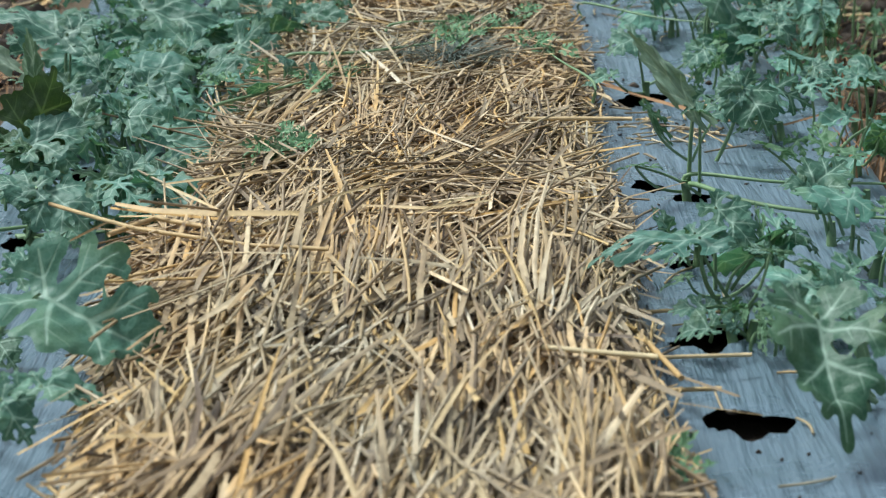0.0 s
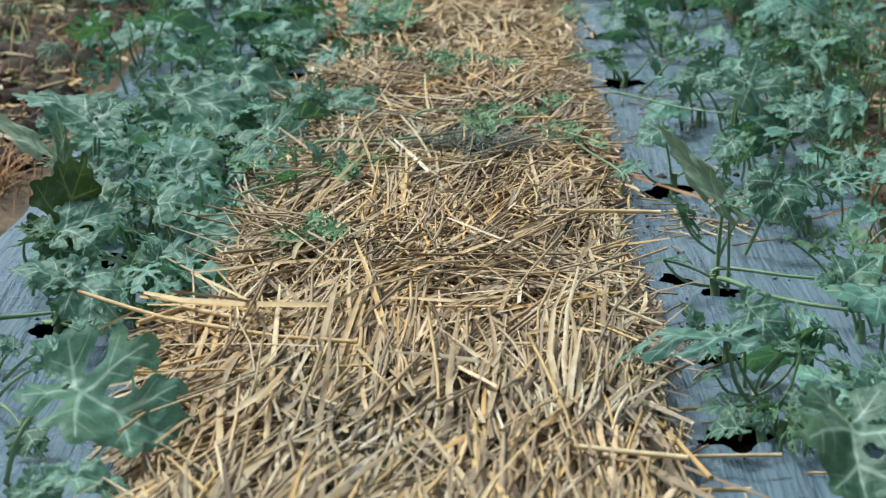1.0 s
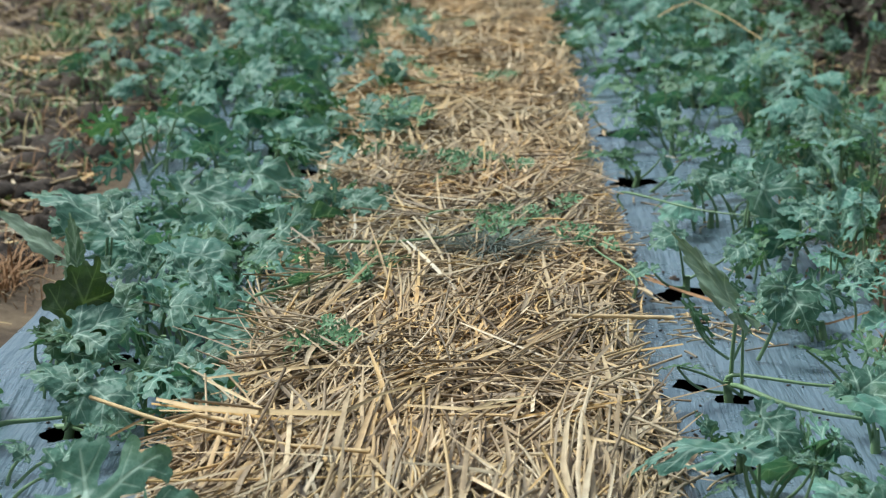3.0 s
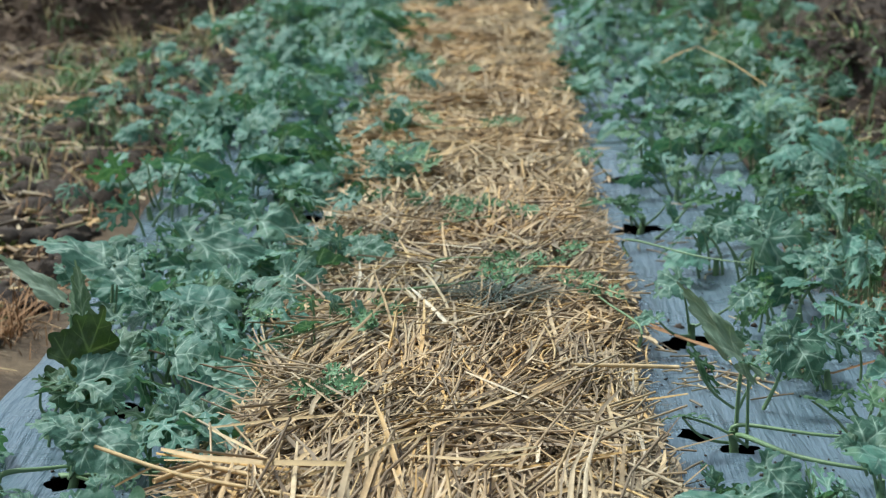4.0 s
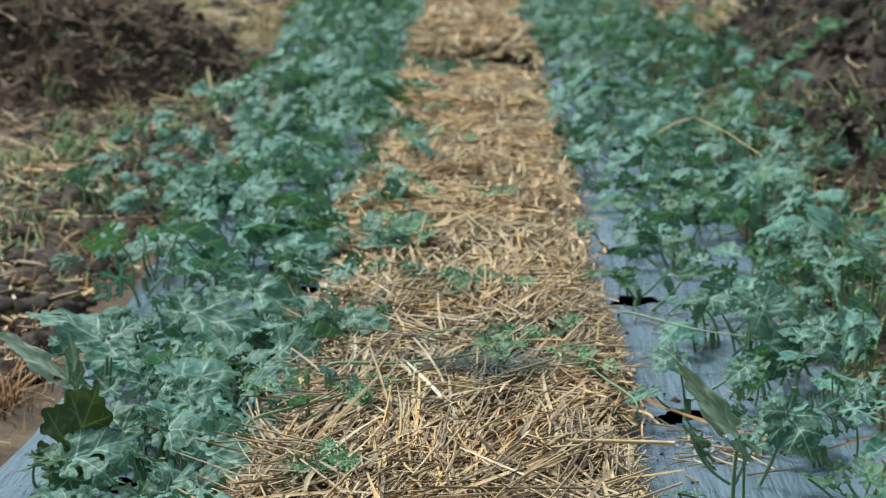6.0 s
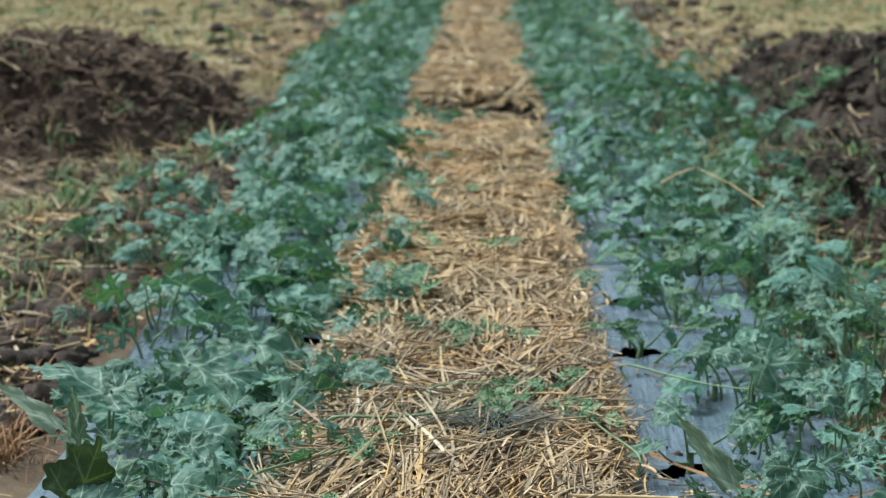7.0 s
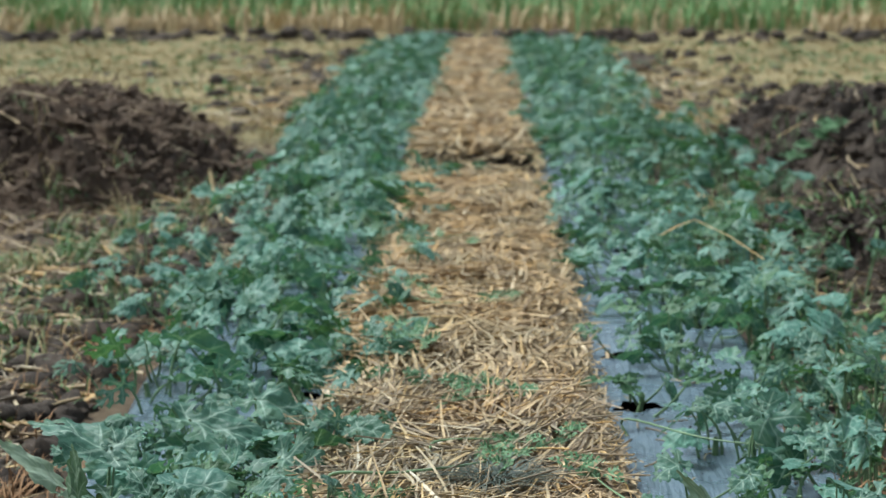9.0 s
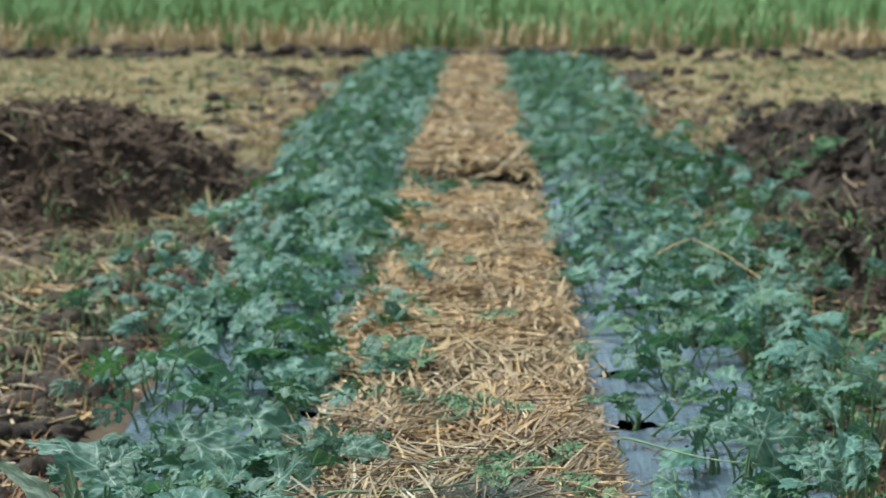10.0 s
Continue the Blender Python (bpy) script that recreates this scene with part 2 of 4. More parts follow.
def strip(points, widths, side, fold=0.3):
    """A folded blade along points, three vertices wide."""
    pts = [Vector(p) for p in points]
    side = Vector(side)
    verts, faces = [], []
    for p, w in zip(pts, widths):
        up = Vector((0, 0, fold * w))
        verts += [p - side * w / 2 + up, p, p + side * w / 2 + up]
    for i in range(len(pts) - 1):
        for k in (0, 1):
            faces.append((3 * i + k, 3 * i + k + 1, 3 * i + k + 4, 3 * i + k + 3))
    return verts, faces


# ---- ground, bed and film ----
LEFT, RIGHT = -0.62, 0.54          # edges of the film
BED_FROM, BED_TO = -1.6, 16.4
SINK = -0.075                      # field level below the bed's top


def field_height(x, y):
    h = SINK + 0.022 * lump(x, y, 0, 3.1) + 0.012 * lump(x, y, 2, 11)
    if x < LEFT:
        h += 0.02 * min(1, (LEFT - x) / 0.3)
    if 18.6 < y < 20.4:
        h -= 0.20 * math.sin((y - 18.6) / 1.8 * math.pi)
    return h


def sheet(xs, ys, height):
    verts = [(x, y, height(x, y)) for y in ys for x in xs]
    n = len(xs)
    faces = [(j * n + i, j * n + i + 1, (j + 1) * n + i + 1, (j + 1) * n + i) for j in range(len(ys) - 1) for i in range(n - 1)]
    return verts, faces


def steps(*spans):
    out = []
    for a, b, s in spans:
        k = max(1, round((b - a) / s))
        out += [a + (b - a) * i / k for i in range(k)]
    return out + [spans[-1][1]]


gx = steps((-900, -60, 210), (-60, -8, 4), (-8, -2.6, 0.4), (-2.6, 2.6, 0.045), (2.6, 8, 0.4), (8, 60, 4), (60, 900, 210))
gy = steps((-900, -40, 215), (-40, -2, 4), (-2, 1, 0.3), (1, 10, 0.045), (10, 21, 0.11), (21, 41, 1), (41, 900, 86))
ground = tagged(new("ground", mesh_of("ground", *sheet(gx, gy, field_height), GROUND)),
                label="bare brown field soil with litter and dry grass", category="ground", kind="structure")


def bed_height(x, y):
    """Top of the raised bed, from its edges at field level."""
    wob = 0.03 * lump(0, y, 1, 2.2)
    d = min(x - LEFT - wob, RIGHT + 0.7 * wob - x)
    s = max(0.0, min(1.0, d / 0.07))
    h = (SINK - 0.03) * (1 - s * s * (3 - 2 * s))
    return h + 0.010 * lump(x, y, 3, 4.5)


HOLES = []                          # planting holes in the film: x, y, radius
rng = random.Random(7)

def blade(pile, x, y, z, h, w, lean, a):
    d = Vector((math.cos(a), math.sin(a), 0))
    pts = [Vector((x, y, z)) + d * (lean * h * t * t) + Vector((0, 0, h * t * (1 - 0.35 * lean * t))) for t in (0, 0.4, 0.75, 1.0)]
    pile.add(*strip(pts, (w, w * 0.9, w * 0.6, w * 0.12), (-d.y, d.x, 0), 0.2))


# ---- leaf shapes ----
def blade_depth(x, y, fat, seed):
    """How far a point lies inside the blade's margin (below nought: outside), and its distance from the nearest vein."""
    y = abs(y)
    away, inside = 9.0, 0.0
    for ax, ay, bx, by, ra, rb in VEINS:
        dx, dy = bx - ax, by - ay
        s = max(0.0, min(1.0, ((x - ax) * dx + (y - ay) * dy) / (dx * dx + dy * dy)))
        d = math.hypot(x - ax - s * dx, y - ay - s * dy)
        away = min(away, d)
        inside += math.exp(55 * (ra + (rb - ra) * s - d))
    return math.log(inside) / 55 - 0.012 + fat + 0.002 + 0.022 * noise.noise(Vector((11 * x, 11 * y, seed))), away


def leaf_mesh(name, seed, cell, mat, fat=0.0, fold=0.0, droop=0.25, curl=0.3, narrow=1.0):
    """A lobed leaf, one long from its stalk to its tip, in the plane z = 0 before it folds, droops and curls."""
    r = random.Random(seed)
    skew, lean, ph = r.uniform(-0.12, 0.12), r.uniform(-0.15, 0.15), r.uniform(0, 50)
    nx, ny = round(1.42 / cell), round(0.6 / cell)
    at, spots, uvs = {}, [], []
    for j in range(-ny, ny + 1):
        for i in range(nx + 1):
            at[i, j] = (-0.34 + i * cell, j * cell)
    deep = {k: blade_depth(*p, fat, seed + (k[1] > 0) * 3) for k, p in at.items()}
    todo, open_air = [k for k in at if k[0] in (0, nx) or abs(k[1]) == ny], set()
    while todo:
        i, j = todo.pop()
        if (i, j) in at and (i, j) not in open_air and deep[i, j][0] <= 0.004:
            open_air.add((i, j))
            todo += [(i + 1, j), (i - 1, j), (i, j + 1), (i, j - 1)]
    deep = {k: d if k in open_air or d[0] > 0.004 else (0.01, d[1]) for k, d in deep.items()}
    index, faces = {}, []

    def vertex(k):
        if k not in index:
            x, y = at[k]
            side = seed + (k[1] > 0) * 3
            for _ in range(3 if deep[k][0] < 0 else 0):
                d = blade_depth(x, y, fat, side)[0]
                gx = (blade_depth(x + 0.004, y, fat, side)[0] - d) / 0.004
                gy = (blade_depth(x, y + 0.004, fat, side)[0] - d) / 0.004
                g = gx * gx + gy * gy + 1e-3
                x, y = x - 0.9 * d * gx / g, y - 0.9 * d * gy / g
            inside, away = blade_depth(x, y, fat, side)
            uvs.append((x, y))
            px, py = x + 0.04 * noise.noise(Vector((2.5 * x, 2.5 * y, ph))), y * narrow * (1 + skew * (1 if y > 0 else -1)) + lean * x * x + 0.04 * noise.noise(Vector((2.5 * x, 2.5 * y, ph + 9)))
            z = droop * (0.35 - max(x, 0)) * max(x, 0) + fold * abs(y) - curl * (0.9 * y * y + 0.25 * max(0, away - 0.02)) - 0.35 * curl * max(0.0, 0.05 - inside)
            z += 0.10 * noise.noise(Vector((1.9 * x, 1.9 * y, ph + 20))) + 0.045 * noise.noise(Vector((5 * x, 5 * y, ph + 30))) + 0.020 * noise.noise(Vector((13 * x, 13 * y, ph + 40))) + 0.05 * min(away, 0.07)
            index[k] = len(spots)
            spots.append((px, py, z))
        return index[k]

    for (i, j) in at:
        q = ((i, j), (i + 1, j), (i + 1, j + 1), (i, j + 1))
        if q[2] in at and q[1] in at and q[3] in at and max(deep[k][0] for k in q) > 0.004:
            faces.append(tuple(vertex(k) for k in q))
    me = mesh_of(name, spots, faces, mat)
    layer = me.uv_layers.new(name="UVMap")
    for loop in me.loops:
        layer.data[loop.index].uv = uvs[loop.vertex_index]
    return me


NEAR_LEAVES = [leaf_mesh("leaf", 10 + i, 0.034, LEAF, a, f, d, c, n) for i, (a, f, d, c, n) in enumerate(
    ((0.012, 0.10, 0.25, 0.30, 1.0), (-0.006, 0.0, 0.45, 0.35, 0.95), (0.004, 0.35, 0.30, 0.25, 0.9), (-0.012, -0.15, 0.35, 0.20, 1.0), (0.0, 0.5, 0.15, 0.35, 0.85),
     (0.016, 0.05, 0.10, 0.55, 1.05), (-0.010, 0.2, -0.15, 0.4, 0.9), (0.0, 0.65, 0.40, 0.5, 0.9), (-0.016, 0.15, 0.25, 0.2, 0.95), (0.008, -0.1, 0.6, 0.4, 1.0)))]
BROAD_LEAVES = [leaf_mesh("leaf", 80 + i, 0.025, BROAD, 0.006, 0.05 + 0.12 * i, 0.15 + 0.12 * i, 0.3, 1.05) for i in range(4)]
YOUNG_LEAVES = [leaf_mesh("young_leaf", 60 + i, 0.034, YOUNG, -0.008, 0.3, 0.2, 0.3, 0.85) for i in range(3)]
DOWNY_LEAVES = [leaf_mesh("leaf", 95, 0.034, DOWNY, 0.008, 0.05, 0.1, 0.2, 0.55)]
OLIVE_LEAVES = [leaf_mesh("leaf", 90, 0.03, OLIVE, 0.010, 0.15, 0.2, 0.3, 1.0)]
FAR_LEAVES = [leaf_mesh("far_leaf", 30 + i, 0.045, LEAF, -0.006, f, d, c) for i, (f, d, c) in enumerate(
    ((0.15, 0.25, 0.3), (0.0, 0.50, 0.3), (0.4, 0.2, 0.3), (-0.2, 0.4, 0.3), (0.6, 0.1, 0.4)))]
SHOOT_LEAVES = [leaf_mesh("shoot_leaf", 40 + i, 0.05, SHOOT, -0.02, 0.4, 0.1 + 0.2 * i, 0.3, 0.7) for i in range(3)]


def stalk_mesh(name, bow, mat):
    """A stalk one long along z and one thick, that bows to one side."""
    pts = [Vector((0, bow * math.sin(math.pi * i / 6), i / 6)) for i in range(7)]
    verts, faces = [], []
    for i, p in enumerate(pts):
        r = 1.25 - 0.45 * i / 6
        verts += [(p.x + r * math.cos(k * math.pi / 3), r * math.sin(k * math.pi / 3), p.z) for k in range(6)]
    for i in range(6):
        faces += [(i * 6 + k, i * 6 + (k + 1) % 6, i * 6 + 6 + (k + 1) % 6, i * 6 + 6 + k) for k in range(6)]
    me = mesh_of(name, verts, faces + [(5, 4, 3, 2, 1, 0), (36, 37, 38, 39, 40, 41)], mat)
    for i, v in enumerate(me.vertices):
        v.co.y += pts[i // 6].y
    return me


PETIOLES = [stalk_mesh("petiole", b, STEM) for b in (-6.0, -3.0, 2.0, 5.0)]


def stalk_pose(a, b, r):
    """Lays a stalk of radius r from a to b."""
    z = b - a
    n = z.length
    z.normalize()
    x = z.cross(Vector((0, 0, 1)))
    x = x.normalized() if x.length > 1e-3 else Vector((1, 0, 0))
    y = z.cross(x)
    m = Matrix((x * r, y * r, z * n)).transposed().to_4x4()
    m.translation = a
    return m


def leaf_pose(b, p, n, w):
    b, p = Vector(b), Vector(p)
    x = p - b
    size = x.length
    x.normalize()
    z = (Vector(n) - Vector(n).dot(x) * x).normalized()
    y = z.cross(x)
    m = Matrix((x * size, y * size * w, z * size)).transposed().to_4x4()
    m.translation = b
    return m


def vine_plant(root, rows, shapes=None, label="glaucous green watermelon plant with deeply lobed leaves", hole=0.032):
    """A young watermelon plant: a crown at its hole in the film, stalks and lobed leaves. Rows: a leaf's base, tip, upper side, width and kind."""
    x, y = root
    z = bed_height(x, y) - 0.012
    plant = tagged(new("watermelon_plant"), label=label, category="plant", group="watermelon plants along the bed")
    plant.matrix_basis = pose(x, y, z)
    shift = Matrix.Translation((-x, -y, -z))
    if hole:
        HOLES.append((x, y, hole))
    crown, stalks = Pile(), Pile()
    crown.add(*tube(bowed((0, 0, -0.01), (rng.uniform(-0.01, 0.01), 0.0, 0.035), 0, 4), (0.006, 0.006, 0.005, 0.004)))
    for b, p, n, w, *kind in rows:
        b, p = Vector(b), Vector(p)
        kinds = kind[0] if kind else shapes or NEAR_LEAVES
        leaf = part("leaf", kinds[rng.randrange(len(kinds))], plant)
        leaf.matrix_local = shift @ leaf_pose(b, p, n, w)
        start, end = Vector((rng.uniform(-0.012, 0.012), rng.uniform(-0.012, 0.012), 0.02)), b - Vector((x, y, z))
        if math.hypot(end.x, end.y) > 0.16 or shapes:
            k = rng.uniform(0.45, 0.85)
            start = Vector((end.x * k + rng.gauss(0, 0.012), end.y * k + rng.gauss(0, 0.012), 0.012))
        thick = 0.0021 if (p - b).length > 0.06 else 0.0016
        if y > 4.6:
            stalks.add(*tube(bowed(start, end + 0.02 * (p - b), 0.01, 4), [thick] * 4, 4))
            continue
        start.y = max(start.y, end.y + 0.012)
        petiole = part("petiole", PETIOLES[rng.randrange(4)], plant)
        petiole.matrix_local = stalk_pose(start, end + 0.02 * (p - b), thick)
    part("stem", crown.mesh("stem", STEM), plant)
    if stalks.v:
        part("foot_stalk", stalks.mesh("foot_stalk", STEM), plant, kind="stuff")
    return plant


def facing(e, x):
    """The upper side of a leaf that looks e degrees up from the bed's near end and leans by x."""
    return x, -math.cos(radians(e)), math.sin(radians(e))


# ---- watermelon plants beside the straw, near ----
vine_plant((-0.43, 1.93), [
    ((-0.352, 1.982, 0.050), (-0.361, 1.992, 0.071), facing(45, 0.1), 1.04, BROAD_LEAVES),
    ((-0.375, 1.905, 0.050), (-0.361, 1.935, 0.077), facing(40, 0.1), 0.91, BROAD_LEAVES),
    ((-0.417, 1.990, 0.040), (-0.437, 1.990, 0.051), facing(60, 0.1), 1.04, BROAD_LEAVES),
    ((-0.375, 1.794, 0.030), (-0.354, 1.774, 0.012), facing(50, 0), 1.15, BROAD_LEAVES),
], hole=0)
vine_plant((-0.42, 2.19), [
    ((-0.381, 2.086, 0.085), (-0.328, 2.056, 0.052), facing(48, 0.1), 0.95, BROAD_LEAVES),
    ((-0.384, 2.082, 0.085), (-0.439, 2.082, 0.096), facing(60, 0.1), 0.78, BROAD_LEAVES),
    ((-0.389, 2.096, 0.070), (-0.395, 2.076, 0.047), facing(40, 0.1), 1.15, BROAD_LEAVES),
    ((-0.417, 2.226, 0.095), (-0.379, 2.246, 0.164), facing(165, 0.1), 0.95, OLIVE_LEAVES),
    ((-0.417, 2.210, 0.095), (-0.458, 2.210, 0.104), facing(55, 0.1), 0.9, YOUNG_LEAVES),
    ((-0.413, 2.207, 0.095), (-0.351, 2.227, 0.122), facing(48, -0.1), 0.85, BROAD_LEAVES),
] + [
    ((-0.419, 2.222, 0.090), (-0.408, 2.192, 0.061), facing(40, 0), 1.15, BROAD_LEAVES),
    ((-0.410, 2.273, 0.085), (-0.374, 2.253, 0.061), facing(42, 0), 1.15, BROAD_LEAVES),
    ((-0.315, 2.188, 0.070), (-0.285, 2.158, 0.033), facing(45, 0.1), 0.75, BROAD_LEAVES),
    ((-0.316, 2.195, 0.070), (-0.296, 2.215, 0.086), facing(45, 0), 1.04, BROAD_LEAVES),
    ((-0.272, 2.176, 0.045), (-0.228, 2.156, 0.034), facing(60, 0), 0.65, BROAD_LEAVES),
    ((-0.273, 2.141, 0.030), (-0.303, 2.131, 0.030), facing(60, 0), 0.91, BROAD_LEAVES),
    ((-0.367, 2.134, 0.030), (-0.342, 2.114, 0.018), facing(50, 0.1), 1.04, BROAD_LEAVES),
], hole=0.028)
vine_plant((-0.415, 2.434), [
    ((-0.472, 2.588, 0.075), (-0.482, 2.608, 0.143), facing(18, 0.3), 0.6, DOWNY_LEAVES),
    ((-0.403, 2.493, 0.050), (-0.439, 2.523, 0.082), facing(45, 0), 0.91, BROAD_LEAVES),
], hole=0.03)
vine_plant((-0.3, 2.36), [
    ((-0.340, 2.354, 0.090), (-0.365, 2.364, 0.120), facing(40, 0.3), 0.42),
    ((-0.339, 2.354, 0.090), (-0.295, 2.344, 0.094), facing(50, -0.1), 1.15, BROAD_LEAVES),
    ((-0.370, 2.351, 0.065), (-0.341, 2.331, 0.032), facing(30, 0.6), 0.35, YOUNG_LEAVES),
    ((-0.305, 2.408, 0.050), (-0.214, 2.388, 0.035), facing(62, 0), 0.65, BROAD_LEAVES),
    ((-0.303, 2.458, 0.055), (-0.229, 2.458, 0.043), facing(60, 0), 0.59, BROAD_LEAVES),
    ((-0.294, 2.274, 0.050), (-0.250, 2.254, 0.035), facing(55, 0.1), 0.98, BROAD_LEAVES),
], hole=0)
vine_plant((-0.36, 2.87), [
    ((-0.398, 2.989, 0.090), (-0.269, 2.959, 0.062), facing(64, 0), 0.62, BROAD_LEAVES),
    ((-0.264, 2.874, 0.065), (-0.204, 2.844, 0.047), facing(46, 0), 1.10, BROAD_LEAVES),
    ((-0.385, 2.744, 0.050), (-0.389, 2.764, 0.084), facing(35, 0), 0.5, YOUNG_LEAVES),
    ((-0.384, 2.744, 0.050), (-0.367, 2.744, 0.073), facing(45, 0.2), 0.6, YOUNG_LEAVES),
    ((-0.387, 2.744, 0.050), (-0.399, 2.744, 0.069), facing(45, -0.2), 0.6, YOUNG_LEAVES),
    ((-0.351, 2.780, 0.065), (-0.294, 2.780, 0.074), facing(60, 0), 0.7, YOUNG_LEAVES),
    ((-0.364, 2.802, 0.060), (-0.346, 2.832, 0.083), facing(50, 0), 0.7, YOUNG_LEAVES),
    ((-0.353, 2.652, 0.060), (-0.302, 2.622, 0.030), facing(55, 0), 0.95, BROAD_LEAVES),
], hole=0.03)
vine_plant((-0.49, 2.83), [
    ((-0.461, 2.765, 0.100), (-0.571, 2.795, 0.140), facing(60, 0.1), 0.62, BROAD_LEAVES),
    ((-0.460, 2.769, 0.100), (-0.429, 2.789, 0.125), facing(55, 0), 1.10, BROAD_LEAVES),
    ((-0.491, 2.626, 0.080), (-0.578, 2.626, 0.149), facing(66, 0.4), 0.6, DOWNY_LEAVES),
    ((-0.523, 2.817, 0.070), (-0.549, 2.827, 0.093), facing(60, 0), 1.15, BROAD_LEAVES),
    ((-0.405, 2.782, 0.050), (-0.415, 2.762, 0.029), facing(48, 0), 1.15, BROAD_LEAVES),
    ((-0.401, 2.670, 0.060), (-0.431, 2.690, 0.100), facing(35, 0.2), 0.65, BROAD_LEAVES),
], hole=0)
vine_plant((-0.31, 3.1), [
    ((-0.326, 3.161, 0.085), (-0.237, 3.141, 0.056), facing(52, 0), 0.72, BROAD_LEAVES),
    ((-0.285, 3.052, 0.060), (-0.300, 3.032, 0.036), facing(50, 0), 1.04, BROAD_LEAVES),
    ((-0.240, 3.041, 0.070), (-0.180, 3.021, 0.058), facing(45, 0), 0.91, BROAD_LEAVES),
    ((-0.169, 3.041, 0.070), (-0.219, 3.041, 0.066), facing(55, 0), 0.78, BROAD_LEAVES),
], hole=0)
vine_plant((-0.37, 1.62), [
    ((-0.318, 1.700, 0.100), (-0.214, 1.662, 0.060), facing(50, 0.15), 0.95, BROAD_LEAVES),
    ((-0.326, 1.567, 0.060), (-0.300, 1.547, 0.033), facing(52, 0.1), 1.0, BROAD_LEAVES),
    ((-0.325, 1.571, 0.060), (-0.302, 1.591, 0.073), facing(50, 0), 0.78, BROAD_LEAVES),
    ((-0.306, 1.622, 0.050), (-0.252, 1.602, 0.049), facing(62, 0), 0.6, BROAD_LEAVES),
], hole=0)
vine_plant((0.263, 2.293), [
    ((0.261, 2.227, 0.115), (0.193, 2.257, 0.195), (-0.45, -0.6, 0.65), 0.45, DOWNY_LEAVES),
    ((0.264, 2.222, 0.115), (0.292, 2.202, 0.110), facing(100, -0.5), 0.59, BROAD_LEAVES),
    ((0.336, 2.447, 0.090), (0.367, 2.417, 0.044), facing(45, 0.05), 1.1, BROAD_LEAVES),
    ((0.334, 2.447, 0.090), (0.303, 2.437, 0.074), facing(45, 0), 1.15, BROAD_LEAVES),
    ((0.229, 2.423, 0.070), (0.260, 2.403, 0.027), facing(32, 0.7), 0.35, YOUNG_LEAVES),
    ((0.204, 2.270, 0.045), (0.178, 2.270, 0.042), facing(95, 0), 0.6, YOUNG_LEAVES),
    ((0.205, 2.270, 0.045), (0.237, 2.270, 0.045), facing(95, 0), 0.6, YOUNG_LEAVES),
], hole=0.02)
vine_plant((0.257, 1.823), [
    ((0.229, 1.870, 0.085), (0.124, 1.870, 0.082), facing(72, 0), 0.50),
    ((0.223, 1.884, 0.085), (0.259, 1.874, 0.084), facing(66, 0), 0.91, BROAD_LEAVES),
    ((0.249, 1.951, 0.090), (0.286, 1.921, 0.061), facing(48, 0), 0.85, BROAD_LEAVES),
    ((0.294, 1.928, 0.050), (0.287, 1.958, 0.095), facing(22, 0.1), 0.3, YOUNG_LEAVES),
    ((0.223, 1.930, 0.030), (0.194, 1.930, 0.018), facing(80, 0), 0.6, YOUNG_LEAVES),
] + [
    ((0.231, 1.841, 0.030), (0.197, 1.841, 0.032), facing(72, 0), 1.10, BROAD_LEAVES),
    ((0.229, 1.789, 0.030), (0.197, 1.789, 0.029), facing(70, 0), 1.15, BROAD_LEAVES),
    ((0.250, 1.788, 0.030), (0.238, 1.788, 0.043), facing(55, 0), 1.15, BROAD_LEAVES),
    ((0.282, 1.834, 0.080), (0.330, 1.824, 0.066), facing(82, 0.2), 0.35, YOUNG_LEAVES),
    ((0.317, 1.948, 0.070), (0.348, 1.938, 0.047), facing(50, 0.2), 0.48),
    ((0.296, 1.907, 0.060), (0.271, 1.907, 0.065), facing(60, 0), 0.65, BROAD_LEAVES),
], hole=0.0)
vine_plant((0.257, 2.772), [
    ((0.240, 2.738, 0.090), (0.206, 2.723, 0.072), facing(50, 0.1), 1.15, BROAD_LEAVES),
    ((0.209, 2.692, 0.050), (0.170, 2.692, 0.043), facing(60, 0), 0.65, BROAD_LEAVES),
    ((0.335, 2.802, 0.060), (0.305, 2.782, 0.043), facing(50, 0), 1.04, BROAD_LEAVES),
], hole=0.026)
vine_plant((0.24, 3.512), [
    ((0.204, 3.362, 0.070), (0.239, 3.342, 0.050), facing(45, 0), 0.8, YOUNG_LEAVES),
    ((0.197, 3.362, 0.070), (0.135, 3.362, 0.073), facing(70, 0), 0.5, YOUNG_LEAVES),
    ((0.208, 3.362, 0.070), (0.248, 3.382, 0.079), facing(50, 0), 0.6, YOUNG_LEAVES),
    ((0.276, 3.416, 0.060), (0.294, 3.396, 0.020), facing(35, 0.3), 0.42),
    ((0.514, 3.586, 0.070), (0.532, 3.616, 0.113), facing(50, 0), 0.91, BROAD_LEAVES),
    ((0.306, 3.361, 0.070), (0.367, 3.381, 0.079), facing(55, 0), 0.5, YOUNG_LEAVES),
], hole=0.035)
